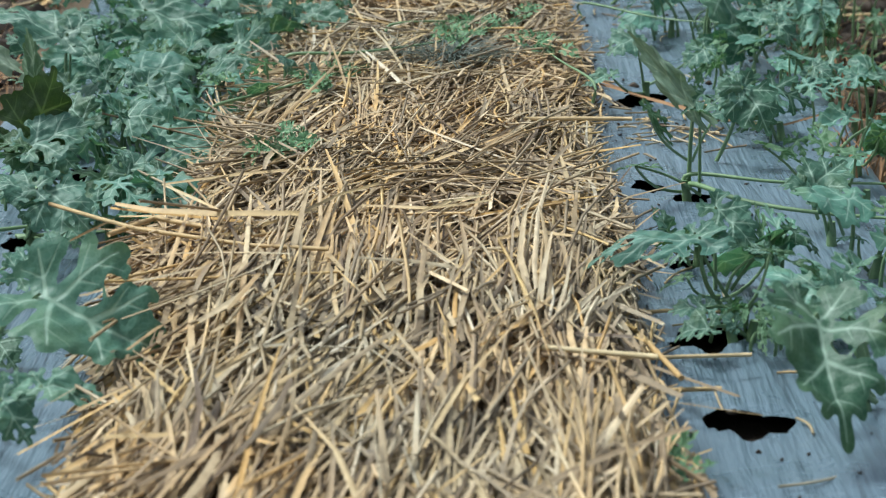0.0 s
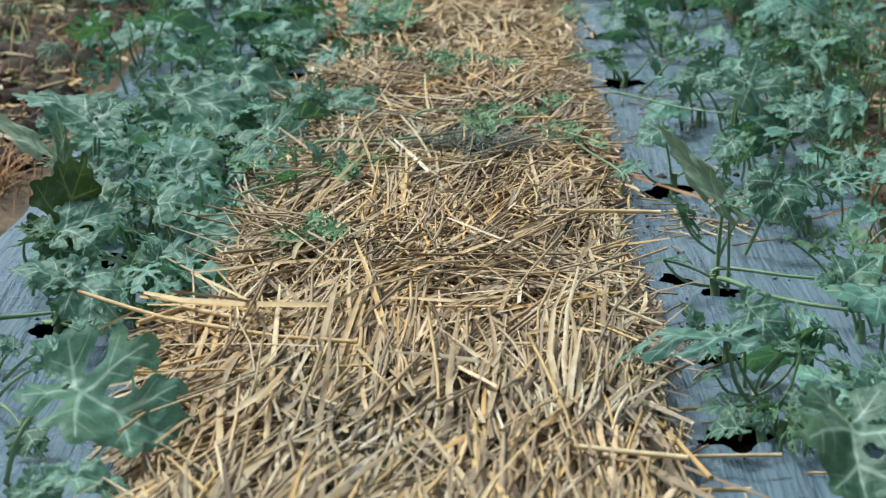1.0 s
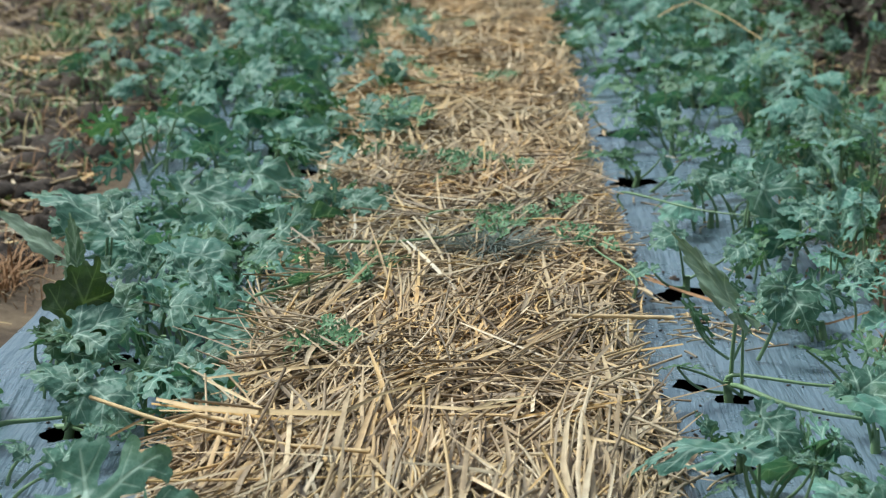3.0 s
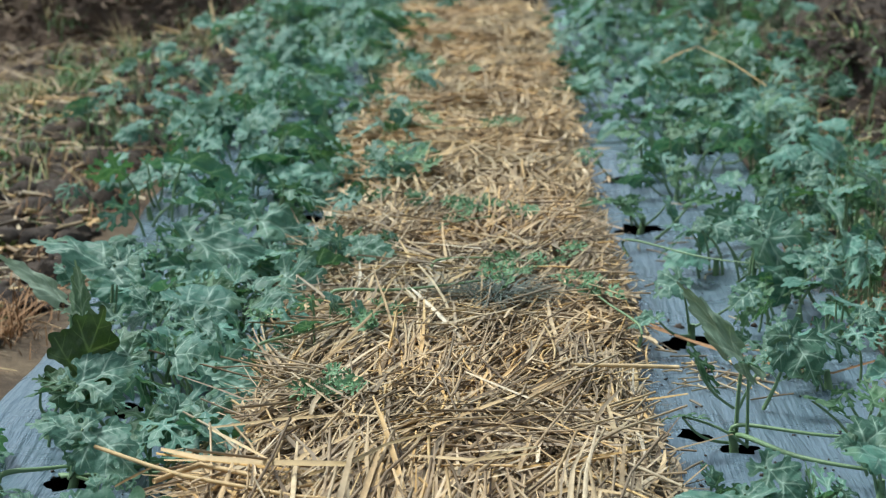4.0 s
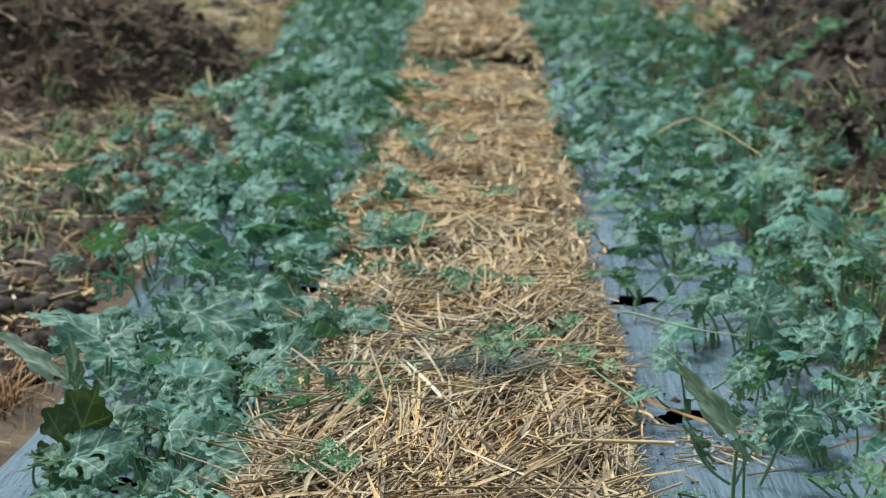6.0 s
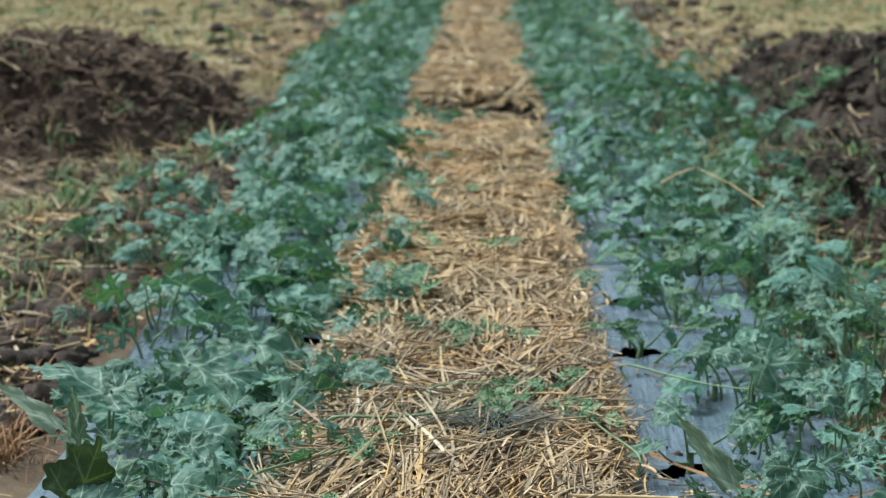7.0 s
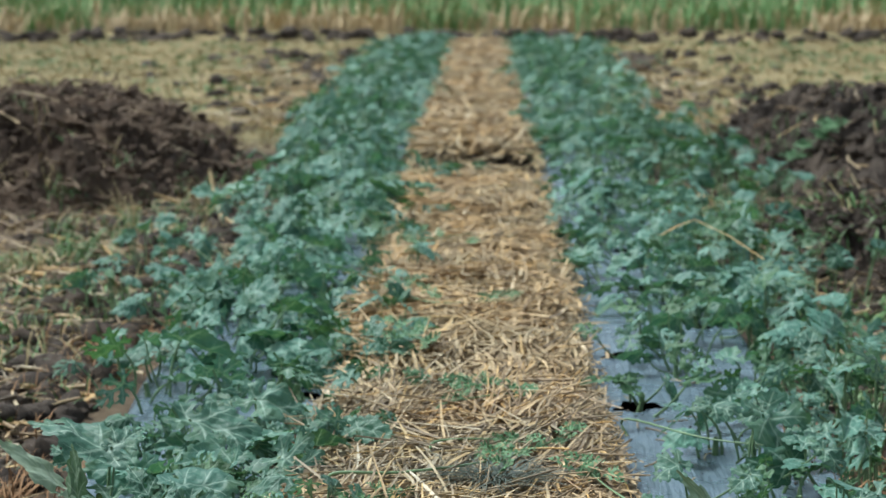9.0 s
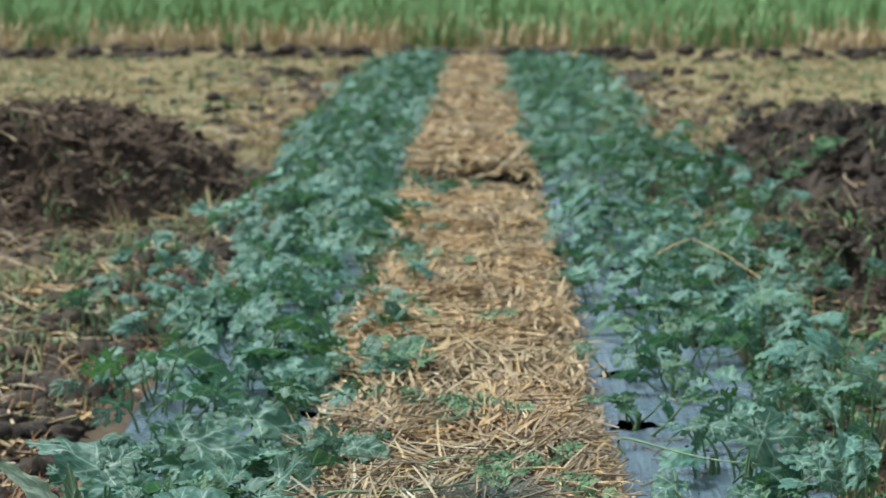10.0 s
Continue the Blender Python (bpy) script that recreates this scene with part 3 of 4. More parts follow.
vine_plant((0.385, 2.12), [
    ((0.321, 2.170, 0.090), (0.366, 2.150, 0.080), facing(105, 0.1), 0.45, YOUNG_LEAVES),
    ((0.349, 2.039, 0.080), (0.388, 2.069, 0.107), facing(48, -0.1), 0.95, BROAD_LEAVES),
    ((0.347, 2.045, 0.080), (0.323, 2.055, 0.087), facing(60, 0), 1.04, BROAD_LEAVES),
    ((0.350, 2.029, 0.080), (0.383, 2.019, 0.069), facing(50, 0), 0.85, BROAD_LEAVES),
    ((0.387, 2.192, 0.080), (0.381, 2.222, 0.104), facing(35, 0), 1.0, YOUNG_LEAVES),
    ((0.220, 2.072, 0.030), (0.206, 2.072, 0.058), facing(35, 0.3), 0.65, BROAD_LEAVES),
], hole=0)
vine_plant((0.36, 2.96), [
    ((0.373, 2.999, 0.100), (0.420, 2.959, 0.021), facing(46, 0.1), 0.85, BROAD_LEAVES),
    ((0.372, 2.999, 0.100), (0.338, 2.999, 0.088), facing(50, 0), 1.15, BROAD_LEAVES),
    ((0.310, 3.091, 0.090), (0.362, 3.071, 0.078), facing(52, 0), 0.72, BROAD_LEAVES),
    ((0.312, 3.099, 0.090), (0.283, 3.089, 0.084), facing(52, 0), 1.10, BROAD_LEAVES),
    ((0.438, 2.899, 0.070), (0.470, 2.879, 0.041), facing(50, 0), 0.72, BROAD_LEAVES),
    ((0.454, 3.089, 0.060), (0.420, 3.069, 0.048), facing(50, 0), 0.91, BROAD_LEAVES),
    ((0.496, 3.061, 0.050), (0.525, 3.041, 0.030), facing(50, 0.2), 1.04, BROAD_LEAVES),
    ((0.368, 3.023, 0.050), (0.346, 3.023, 0.034), facing(50, 0), 0.91, BROAD_LEAVES),
], hole=0)
vine_plant((0.475, 3.3), [
    ((0.496, 3.394, 0.070), (0.522, 3.374, 0.035), facing(50, 0), 0.78, BROAD_LEAVES),
    ((0.469, 3.442, 0.070), (0.436, 3.442, 0.073), facing(60, 0), 0.78, BROAD_LEAVES),
], hole=0)
vine_plant((0.34, 1.66), [
    ((0.282, 1.583, 0.110), (0.289, 1.493, 0.056), facing(52, 0.1), 0.85, BROAD_LEAVES),
    ((0.282, 1.620, 0.100), (0.242, 1.630, 0.117), facing(45, 0.1), 0.65, BROAD_LEAVES),
    ((0.308, 1.680, 0.090), (0.325, 1.660, 0.082), facing(45, 0), 1.15, BROAD_LEAVES),
    ((0.316, 1.701, 0.090), (0.340, 1.721, 0.096), facing(55, 0), 0.91, BROAD_LEAVES),
], hole=0)
vine_plant((0.45, 2.76), [
    ((0.439, 2.738, 0.060), (0.447, 2.748, 0.083), facing(30, 0), 0.5, YOUNG_LEAVES),
    ((0.441, 2.738, 0.060), (0.460, 2.738, 0.067), facing(50, 0), 0.5, YOUNG_LEAVES),
    ((0.432, 2.738, 0.060), (0.418, 2.738, 0.071), facing(50, 0), 0.5, YOUNG_LEAVES),
    ((0.450, 2.677, 0.060), (0.474, 2.657, 0.051), facing(50, 0), 0.91, BROAD_LEAVES),
    ((0.352, 2.548, 0.050), (0.312, 2.538, 0.046), facing(55, 0), 0.91, BROAD_LEAVES),
], hole=0)


# ---- watermelon plants along the rest of the bed ----


def grown_plant(x, y, leaves, spread, size, far, tall=0.15, hole=0.0, lift=0.0, fresh=None):
    fresh = fresh or (0.12 if x < 0 else 0.30)
    rows = []
    for _ in range(leaves):
        a, d = rng.uniform(0, 2 * math.pi), spread * math.sqrt(rng.random())
        bx, by = x + d * math.cos(a), y + 1.15 * d * math.sin(a)
        bz = rng.uniform(0.03, tall) * (1 - 0.45 * d / spread) + 0.01 + lift
        s = size * rng.uniform(0.55, 1.3)
        b2 = a + rng.uniform(-1.3, 1.3)
        tip = Vector((math.cos(b2), math.sin(b2), rng.uniform(-0.8, 0.25))).normalized() * s
        n = (rng.gauss(0, 0.5), rng.gauss(-0.25, 0.5), rng.uniform(0.4, 1.0))
        kind = FAR_LEAVES if far else NEAR_LEAVES
        if rng.random() < fresh:
            kind, tip = YOUNG_LEAVES, 0.8 * tip
        rows.append(((bx, by, bz), (bx + tip.x, by + tip.y, max(0.012 + lift, bz + tip.z)), n, rng.uniform(0.55, 1.0), kind))
    return vine_plant((x, y), rows, NEAR_LEAVES, hole=hole)


for side_x, first in ((-0.335, 3.35), (-0.48, 3.6), (0.365, 3.95), (0.55, 3.4)):
    y = first
    while y < 16.6:
        if side_x > 0 and 6.75 < y < 7.1:
            y = 7.12
        grow = max(0.0, min(1.0, (y - 3) / 6))
        wide = (0.135 + 0.045 * grow) * rng.uniform(0.75, 1.3)
        shift = (-0.07 if side_x > -0.4 else -0.05) * grow if side_x < 0 else (0.04 if side_x > 0.5 else -0.05) * grow
        grown_plant(side_x + shift + rng.gauss(0, 0.04), y, round((15 if abs(side_x) > 0.41 else 17) * (1.35 if y > 7 else 1.0) * rng.uniform(0.7, 1.3)), wide, (0.066 if y > 7 else 0.080) * rng.uniform(0.8, 1.25), y > 8.0,
                    rng.uniform(0.07, 0.14), 0.032 if y < 7 and abs(side_x) < 0.41 else 0.0)
        y += rng.uniform(0.24, 0.34)

# shoots that run out over the straw's edge, the film's edge and the soil beside it
for k in range(46):
    y = 4.6 + 11.4 * (k + rng.random()) / 46
    grown_plant(rng.choice((-0.24, -0.26, -0.66, -0.72, 0.24, 0.70, 0.78, 0.86)) + rng.gauss(0, 0.03), y, rng.randrange(6, 13), 0.10, 0.07, y > 8.0, 0.09)

# young shoots that lie on the straw
for px, py, n in ((-0.18, 3.05, 6), (-0.15, 3.42, 7), (-0.19, 3.75, 8), (-0.16, 4.05, 7), (-0.20, 4.4, 9), (-0.17, 4.75, 7), (-0.20, 5.15, 9), (-0.16, 5.6, 7), (-0.19, 6.05, 8), (-0.15, 6.5, 9), (-0.06, 6.62, 6), (-0.21, 2.62, 5)):
    grown_plant(px, py, n, 0.075, 0.052, False, 0.04, lift=0.045, fresh=0.4)

# round first leaves close over two planting holes
for px, py in ((0.262, 1.825), (0.246, 2.055)):
    grown_plant(px, py, 9, 0.035, 0.034, False, 0.025, fresh=0.7)

# a few smaller plants and leaves low on the film between the nearest ones
LOW_PLANTS = (
    (-0.28, 3.25, 9, 0.09), (-0.25, 3.75, 8, 0.09), (-0.24, 4.3, 9, 0.10), (-0.53, 2.2, 5, 0.05), (-0.50, 1.98, 4, 0.05), (-0.33, 2.60, 6, 0.06), (-0.28, 2.62, 5, 0.05),
    (-0.34, 3.0, 8, 0.09), (-0.45, 3.15, 9, 0.10), (-0.30, 2.14, 4, 0.04), (-0.47, 2.35, 7, 0.06), (-0.40, 2.55, 8, 0.07), (-0.38, 2.32, 6, 0.06), (-0.36, 2.47, 9, 0.08),
    (-0.31, 2.78, 9, 0.07), (-0.39, 2.68, 8, 0.08), (-0.26, 2.95, 6, 0.06), (-0.38, 3.15, 10, 0.09), (-0.30, 2.93, 8, 0.07))
LOW_PLANTS += (
    (-0.33, 2.2, 6, 0.05), (0.34, 2.65, 6, 0.06), (0.325, 1.92, 6, 0.05), (0.36, 1.80, 6, 0.05), (0.40, 2.0, 5, 0.05), (-0.42, 2.95, 9, 0.08), (0.40, 2.85, 7, 0.07),
    (0.33, 3.2, 7, 0.07), (0.45, 2.4, 7, 0.07), (0.50, 2.65, 8, 0.07), (0.46, 2.95, 7, 0.08), (0.54, 3.1, 9, 0.09), (0.42, 3.35, 8, 0.08), (0.55, 3.55, 10, 0.10),
    (0.40, 3.65, 8, 0.08), (0.32, 3.75, 6, 0.06), (0.60, 3.9, 9, 0.09), (0.44, 2.25, 5, 0.05), (0.40, 2.55, 4, 0.05))
for px, py, n, s in LOW_PLANTS:
    grown_plant(px, py, n, s, 0.070, False, 0.08)

# ---- film and bed soil ----
HOLES += [(0.222, 2.345, 0.016), (0.238, 2.059, 0.020), (0.232, 1.838, 0.030), (0.244, 1.650, 0.030), (0.232, 2.745, 0.018), (0.250, 3.90, 0.04), (0.262, 2.62, 0.014)]


def ragged(hx, hy, r, a):
    return r * (1 + 0.55 * lump(math.cos(a) + hx * 9, math.sin(a) + hy * 9, 0, 1.3) + 0.35 * lump(math.cos(a) * 3, math.sin(a) * 3, hx * 7, 1.0))


def film_height(x, y):
    h = bed_height(x, y)
    h += 0.0035 * lump(x * 5, y * 0.8, 4, 6) + 0.0022 * lump(x * 2.2, y, 9, 16)
    for hx, hy, r in HOLES:
        d = math.hypot(x - hx, (y - hy)) / r
        if d < 2:
            h += 0.006 * (2 - d) * (0.3 + lump(x, y, hx, 20))
    return h


def film_mesh():
    xs = steps((LEFT - 0.06, LEFT, 0.02), (LEFT, -0.2, 0.0075), (-0.2, 0.12, 0.05), (0.12, RIGHT, 0.0075), (RIGHT, RIGHT + 0.05, 0.02))
    ys = steps((BED_FROM, 1.35, 0.04), (1.35, 4.3, 0.0075), (4.3, 7.5, 0.02), (7.5, BED_TO, 0.06))
    nx = len(xs)
    verts, faces = [], []
    close = sorted(HOLES, key=lambda h: h[1])
    gone = set()
    for j, yv in enumerate(ys):
        here = [h for h in close if abs(h[1] - yv) < 1.6 * h[2]]
        for i, xv in enumerate(xs):
            verts.append([xv, yv, None])
            for hx, hy, r in here:
                d, a = math.hypot(xv - hx, yv - hy), math.atan2(yv - hy, xv - hx)
                edge = ragged(hx, hy, r, a)
                if d < edge - 0.008:
                    gone.add(j * nx + i)
                elif d < edge + 0.0045:
                    verts[-1][0], verts[-1][1] = hx + edge * math.cos(a), hy + edge * math.sin(a)
    for v in verts:
        v[2] = film_height(v[0], v[1])
    for j in range(len(ys) - 1):
        for i in range(nx - 1):
            f = (j * nx + i, j * nx + i + 1, (j + 1) * nx + i + 1, (j + 1) * nx + i)
            if not any(k in gone for k in f):
                faces.append(f)
    return mesh_of("mulch_film", verts, faces, FILM)


film = tagged(new("mulch_film", film_mesh()), label="silver grey plastic mulch film, wrinkled and torn at planting holes", category="plastic film", kind="structure")
bx_, by_ = steps((LEFT - 0.05, RIGHT + 0.05, 0.03)), steps((BED_FROM, 7.5, 0.03), (7.5, BED_TO, 0.1))
bed = tagged(new("bed_soil", mesh_of("bed_soil", *sheet(bx_, by_, lambda x, y: bed_height(x, y) - 0.024 + 0.010 * lump(x, y, 1, 40)), SOIL)),
             label="dark moist soil of the raised bed under film", category="soil", kind="structure")

# ---- straw mulch ----
STRAW_L, STRAW_R = -0.245, 0.174


def straw_edges(y):
    near = math.exp(-((y - 2.1) / 0.28) ** 2)
    left = STRAW_L - 0.05 * near + 0.025 * lump(0, y, 3, 2.4) + 0.018 * lump(0, y, 8, 9)
    right = STRAW_R - 0.022 * math.exp(-((y - 1.75) / 0.35) ** 2) + 0.02 * lump(0, y, 6, 2.2) + 0.014 * lump(0, y, 11, 8)
    return left, right


def straw_top(x, y):
    """Upper side of the straw layer above the film; nothing outside it."""
    l, r = straw_edges(y)
    d = min(x - l, r - x)
    if y < 7.55:
        d = min(d, 6.82 - y + 0.03 * lump(x, 0, 4, 9) - 4.0 * max(0, x - 0.06))
        if y > 7.1:
            d = min(x - l, r - x, 0.4 * (y - 7.22))
    d = min(d, 16.15 - y)
    if d <= 0:
        return None
    s = min(1.0, d / 0.07)
    h = 0.036 + 0.020 * lump(x * 0.6, y, 0, 4.2) + 0.012 * lump(x, y, 5, 11)
    if 7.2 < y < 9:
        h += 0.03 * (9 - y) / 1.8
    return bed_height(x, y) + 0.006 + max(0.012, h) * (s * (2 - s))


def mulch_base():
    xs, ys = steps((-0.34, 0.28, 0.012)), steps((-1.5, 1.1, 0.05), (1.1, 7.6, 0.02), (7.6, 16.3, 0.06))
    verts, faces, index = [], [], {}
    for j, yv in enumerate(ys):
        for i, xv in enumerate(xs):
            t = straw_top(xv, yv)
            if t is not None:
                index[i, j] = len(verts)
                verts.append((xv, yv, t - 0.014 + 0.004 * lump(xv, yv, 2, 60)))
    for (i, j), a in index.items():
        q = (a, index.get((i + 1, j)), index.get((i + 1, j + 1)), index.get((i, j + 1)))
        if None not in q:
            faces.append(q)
    return mesh_of("mulch_layer", verts, faces, SHADED_STRAW)


# Far darker than straw: the shade between loose straws is put into this colour.
SHADED_STRAW = soil_material("shaded_packed_straw", (0.012, 0.009, 0.006), (0.06, 0.043, 0.026), 40)
mulch = tagged(new("straw_mulch"), label="thick layer of dry golden rice straw mulch on film", category="straw", kind="stuff")
part("mulch_layer", mulch_base(), mulch, "packed straw beneath, coloured dark for the shade in the gaps")


def one_straw(x, y, z, turn, length, width, pitch, bend, stem):
    """One straw as vertices and faces about its own middle; a hollow stalk or a folded leaf blade."""
    n = 6
    d = Vector((math.cos(turn), math.sin(turn), 0))
    s = Vector((-d.y, d.x, 0))
    twist = rng.uniform(-0.5, 0.5)
    pts = []
    kink = rng.uniform(-0.25, 0.25) if rng.random() < 0.25 else 0.0
    for i in range(n):
        t = i / (n - 1) - 0.5
        pts.append(Vector((x, y, z)) + d * (t * length) + s * (bend * (t * t - 0.08) * length + kink * max(0, t) * length) + Vector((0, 0, math.sin(pitch) * t * length - 0.25 * abs(bend) * t * t * length)))
    if stem:
        return tube(pts, [width * 0.5] * n, 5)
    side = (s + Vector((0, 0, twist))).normalized()
    return strip(pts, [width * k for k in (0.75, 1, 1, 0.95, 0.8, 0.35)], side, rng.uniform(-0.35, 0.35))


def straw_lean(x, y):
    """How straws lie: swirls that lean away from the path's near end."""
    near = max(0.0, min(1.0, (2.05 - y) / 0.2))
    fan = 1.35 + 1.5 * x + 0.35 * lump(x, y, 3, 5)
    return (1 - near) * (0.8 + 1.5 * lump(x * 0.8, y, 3, 2.6) - 0.2 * math.exp(-((y - 2.2) / 0.2) ** 2)) + near * fan


def scatter_straw(pile, y0, y1, count, length, width, singles=None):
    """Straws in small bundles of much the same direction, and single ones across them."""
    left = 0
    while count > 0:
        if left == 0:
            left = rng.choice((1, 1, 2, 3, 5, 8))
            cy = rng.uniform(y0, y1)
            l, r = straw_edges(cy)
            cx = rng.uniform(l - 0.012, r + 0.012)
            lean = straw_lean(cx, cy) + (rng.gauss(0, 0.6 if cy > 1.95 else 0.3) if rng.random() < 0.78 else rng.uniform(0, math.pi))
            ln0, tip0, lift0 = length * math.exp(rng.gauss(0, 0.25)), rng.gauss(0.01, 0.075), rng.random()
        left -= 1
        count -= 1
        x, y = cx + rng.gauss(0, 0.012), cy + rng.gauss(0, 0.018)
        l, r = straw_edges(y)
        top = straw_top(x, y)
        if top is None:
            if rng.random() < 0.5:
                continue
            top = bed_height(x, y) + 0.006
        b = lean + rng.gauss(0, 0.17)
        if min(x - l, r - x) < 0.045 and rng.random() < 0.7:
            b = rng.gauss(math.pi / 2, 0.5)
        a = math.atan2(math.sin(b) * 2.8, math.cos(b))
        if r - x < 0.09 and abs(math.cos(a)) > 0.55 and rng.random() < 0.6:
            continue
        ln = ln0 * rng.uniform(0.6, 1.35)
        lift = min(1.0, max(0.0, lift0 + rng.gauss(0, 0.2)))
        z = top - 0.018 + 0.042 * lift
        stem = rng.random() < 0.42
        wd = width * (rng.uniform(0.55, 0.9) if stem else rng.uniform(0.6, 1.75))
        reach = 0.5 * ln * abs(math.cos(a))
        if x - reach < l - 0.03 or x + reach > r + 0.02:
            ln *= 0.35 if rng.random() < 0.95 else 0.75
        args = (ln, wd, tip0 + rng.gauss(0, 0.07), rng.gauss(0, 0.24), stem)
        if singles is not None and lift > 0.9 and len(singles) < (150 if y0 < 2 else 290):
            v, f = one_straw(0, 0, 0, a, *args)
            ob = part("straw", mesh_of("straw", v, f, STRAW_SINGLE), mulch)
            ob.location = (x, y, z + 0.002)
            singles.append(ob)
        else:
            pile.add(*one_straw(x, y, z, a, *args))


singles = []
pile = Pile()
scatter_straw(pile, -1.45, 1.15, 5000, 0.16, 0.0045)
scatter_straw(pile, 1.15, 2.1, 8500, 0.24, 0.0038, singles)
scatter_straw(pile, 2.1, 3.4, 9500, 0.21, 0.0032, singles)
part("loose_straw", pile.mesh("loose_straw", STRAW), mulch, kind="stuff")
pile = Pile()
scatter_straw(pile, 3.4, 6.8, 13000, 0.17, 0.0040)
scatter_straw(pile, 7.25, 16.15, 13000, 0.17, 0.0065)
part("loose_straw", pile.mesh("loose_straw", STRAW_WARM), mulch, kind="stuff")


def long_straw(points, width, stem=False, dead=False):
    pts = [Vector(p) for p in points]
    fine = []
    for a, b in zip(pts, pts[1:]):
        fine += [a.lerp(b, i / 5) for i in range(5)]
    fine.append(pts[-1])
    o = fine[len(fine) // 2].copy()
    fine = [p - o for p in fine]
    if stem:
        me = mesh_of("long_straw", *tube(fine, [width / 2] * len(fine), 6), DEAD if dead else STRAW_GOLD)
    else:
        me = mesh_of("long_straw", *strip(fine, [0.75 * width * (0.35 + 0.65 * math.sin(math.pi * min(0.9, 0.12 + i / len(fine)))) for i in range(len(fine))], (0.05, 0.85, 0.45), 0.2), DEAD if dead else STRAW_GOLD)
    ob = tagged(new("long_straw", me), label="long brown dead reed lying on the film" if dead else "long golden straw blade lying across the mulch", category="straw", group="long straws on the mulch")
    ob.location = o
    return ob


def smooth_line(points, n=6):
    pts = [Vector(q) for q in points]
    out = []
    for i in range(len(pts) - 1):
        p0, p1, p2, p3 = pts[max(i - 1, 0)], pts[i], pts[i + 1], pts[min(i + 2, len(pts) - 1)]
        for k in range(n):
            t = k / n
            out.append(0.5 * (2 * p1 + (p2 - p0) * t + (2 * p0 - 5 * p1 + 4 * p2 - p3) * t * t + (3 * p1 - p0 - 3 * p2 + p3) * t ** 3))
    return out + [pts[-1]]


def runner(points, radius, buds, grown=1.0):
    """A creeping shoot with small young leaves."""
    line = smooth_line([(*points[0][:2], points[0][2] - 0.025)] + list(points))
    o = line[0].copy()
    ob = tagged(new("watermelon_runner"), label="creeping green watermelon shoot with small young leaves" if buds else "thick green watermelon vine lying on the bed",
                category="vine", group="watermelon shoots")
    ob.location = o
    part("vine", mesh_of("vine", *tube([q - o for q in line], [radius * (1 - 0.75 * i / len(line)) for i in range(len(line))], 6), STEM), ob)
    for b in buds:
        for _ in range(4):
            at = Vector(b) - o + Vector((rng.gauss(0, 0.006), rng.gauss(0, 0.012), rng.uniform(-0.004, 0.006)))
            a = rng.uniform(0, 6.283)
            tip = at + Vector((math.cos(a), 0.8 * math.sin(a), rng.uniform(-0.1, 0.7))).normalized() * rng.uniform(0.013, 0.032) * grown
            leaf = part("leaf", SHOOT_LEAVES[rng.randrange(3)], ob)
            leaf.matrix_local = leaf_pose(at, tip, (rng.gauss(0, 0.5), -0.7, 0.8), rng.uniform(0.8, 1.2))
    return ob


long_straw([(-0.368, 2.052, 0.077), (-0.312, 1.996, 0.077), (-0.273, 1.960, 0.077), (-0.166, 1.900, 0.077), (-0.096, 1.883, 0.077)], 0.0040, True)
long_straw([(-0.298, 1.998, 0.090), (-0.259, 1.970, 0.090), (-0.201, 1.955, 0.090), (-0.124, 1.951, 0.090), (-0.092, 2.014, 0.090), (-0.056, 2.052, 0.090)], 0.0100)
long_straw([(-0.269, 2.114, 0.077), (-0.197, 2.146, 0.077), (-0.132, 2.164, 0.077), (-0.104, 2.157, 0.077)], 0.0060)
long_straw([(0.091, 2.378, 0.073), (0.155, 2.374, 0.073), (0.208, 2.368, 0.073)], 0.0045, True)
long_straw([(-0.268, 2.107, 0.079), (-0.201, 2.006, 0.079)], 0.0060)
long_straw([(-0.198, 1.872, 0.077), (-0.174, 1.995, 0.077)], 0.0070)
long_straw([(0.052, 1.909, 0.075), (0.083, 1.932, 0.075), (0.119, 1.915, 0.075)], 0.0080)
long_straw([(-0.019, 2.000, 0.075), (0.013, 2.040, 0.075), (0.048, 2.059, 0.075)], 0.0070)
long_straw([(-0.298, 1.950, 0.075), (-0.263, 2.002, 0.075), (-0.180, 1.948, 0.075)], 0.0050, True)
long_straw([(-0.336, 1.965, 0.065), (-0.305, 2.036, 0.065)], 0.0060)
long_straw([(0.013, 1.491, 0.077), (0.032, 1.587, 0.077), (0.052, 1.690, 0.077)], 0.0100)
long_straw([(0.067, 1.807, 0.077), (0.078, 1.685, 0.077), (0.084, 1.590, 0.077)], 0.0080)
long_straw([(-0.159, 1.679, 0.077), (-0.172, 1.848, 0.077)], 0.0060)
long_straw([(0.080, 1.622, 0.073), (0.114, 1.610, 0.073), (0.166, 1.594, 0.073)], 0.0045, True)
long_straw([(0.149, 1.858, 0.020), (0.198, 1.866, 0.020), (0.253, 1.858, 0.020)], 0.0035, True)
long_straw([(0.148, 1.662, 0.020), (0.189, 1.666, 0.020), (0.223, 1.667, 0.020)], 0.0040, True)
long_straw([(0.148, 1.847, 0.030), (0.170, 1.762, 0.030), (0.191, 1.665, 0.030)], 0.0050, True)
long_straw([(0.074, 1.471, 0.030), (0.130, 1.479, 0.030), (0.184, 1.489, 0.030)], 0.0080)
long_straw([(0.131, 1.737, 0.020), (0.192, 1.744, 0.020), (0.257, 1.746, 0.020)], 0.0035, True)
long_straw([(-0.217, 1.918, 0.075), (-0.167, 1.960, 0.075), (-0.094, 2.041, 0.075)], 0.0070)
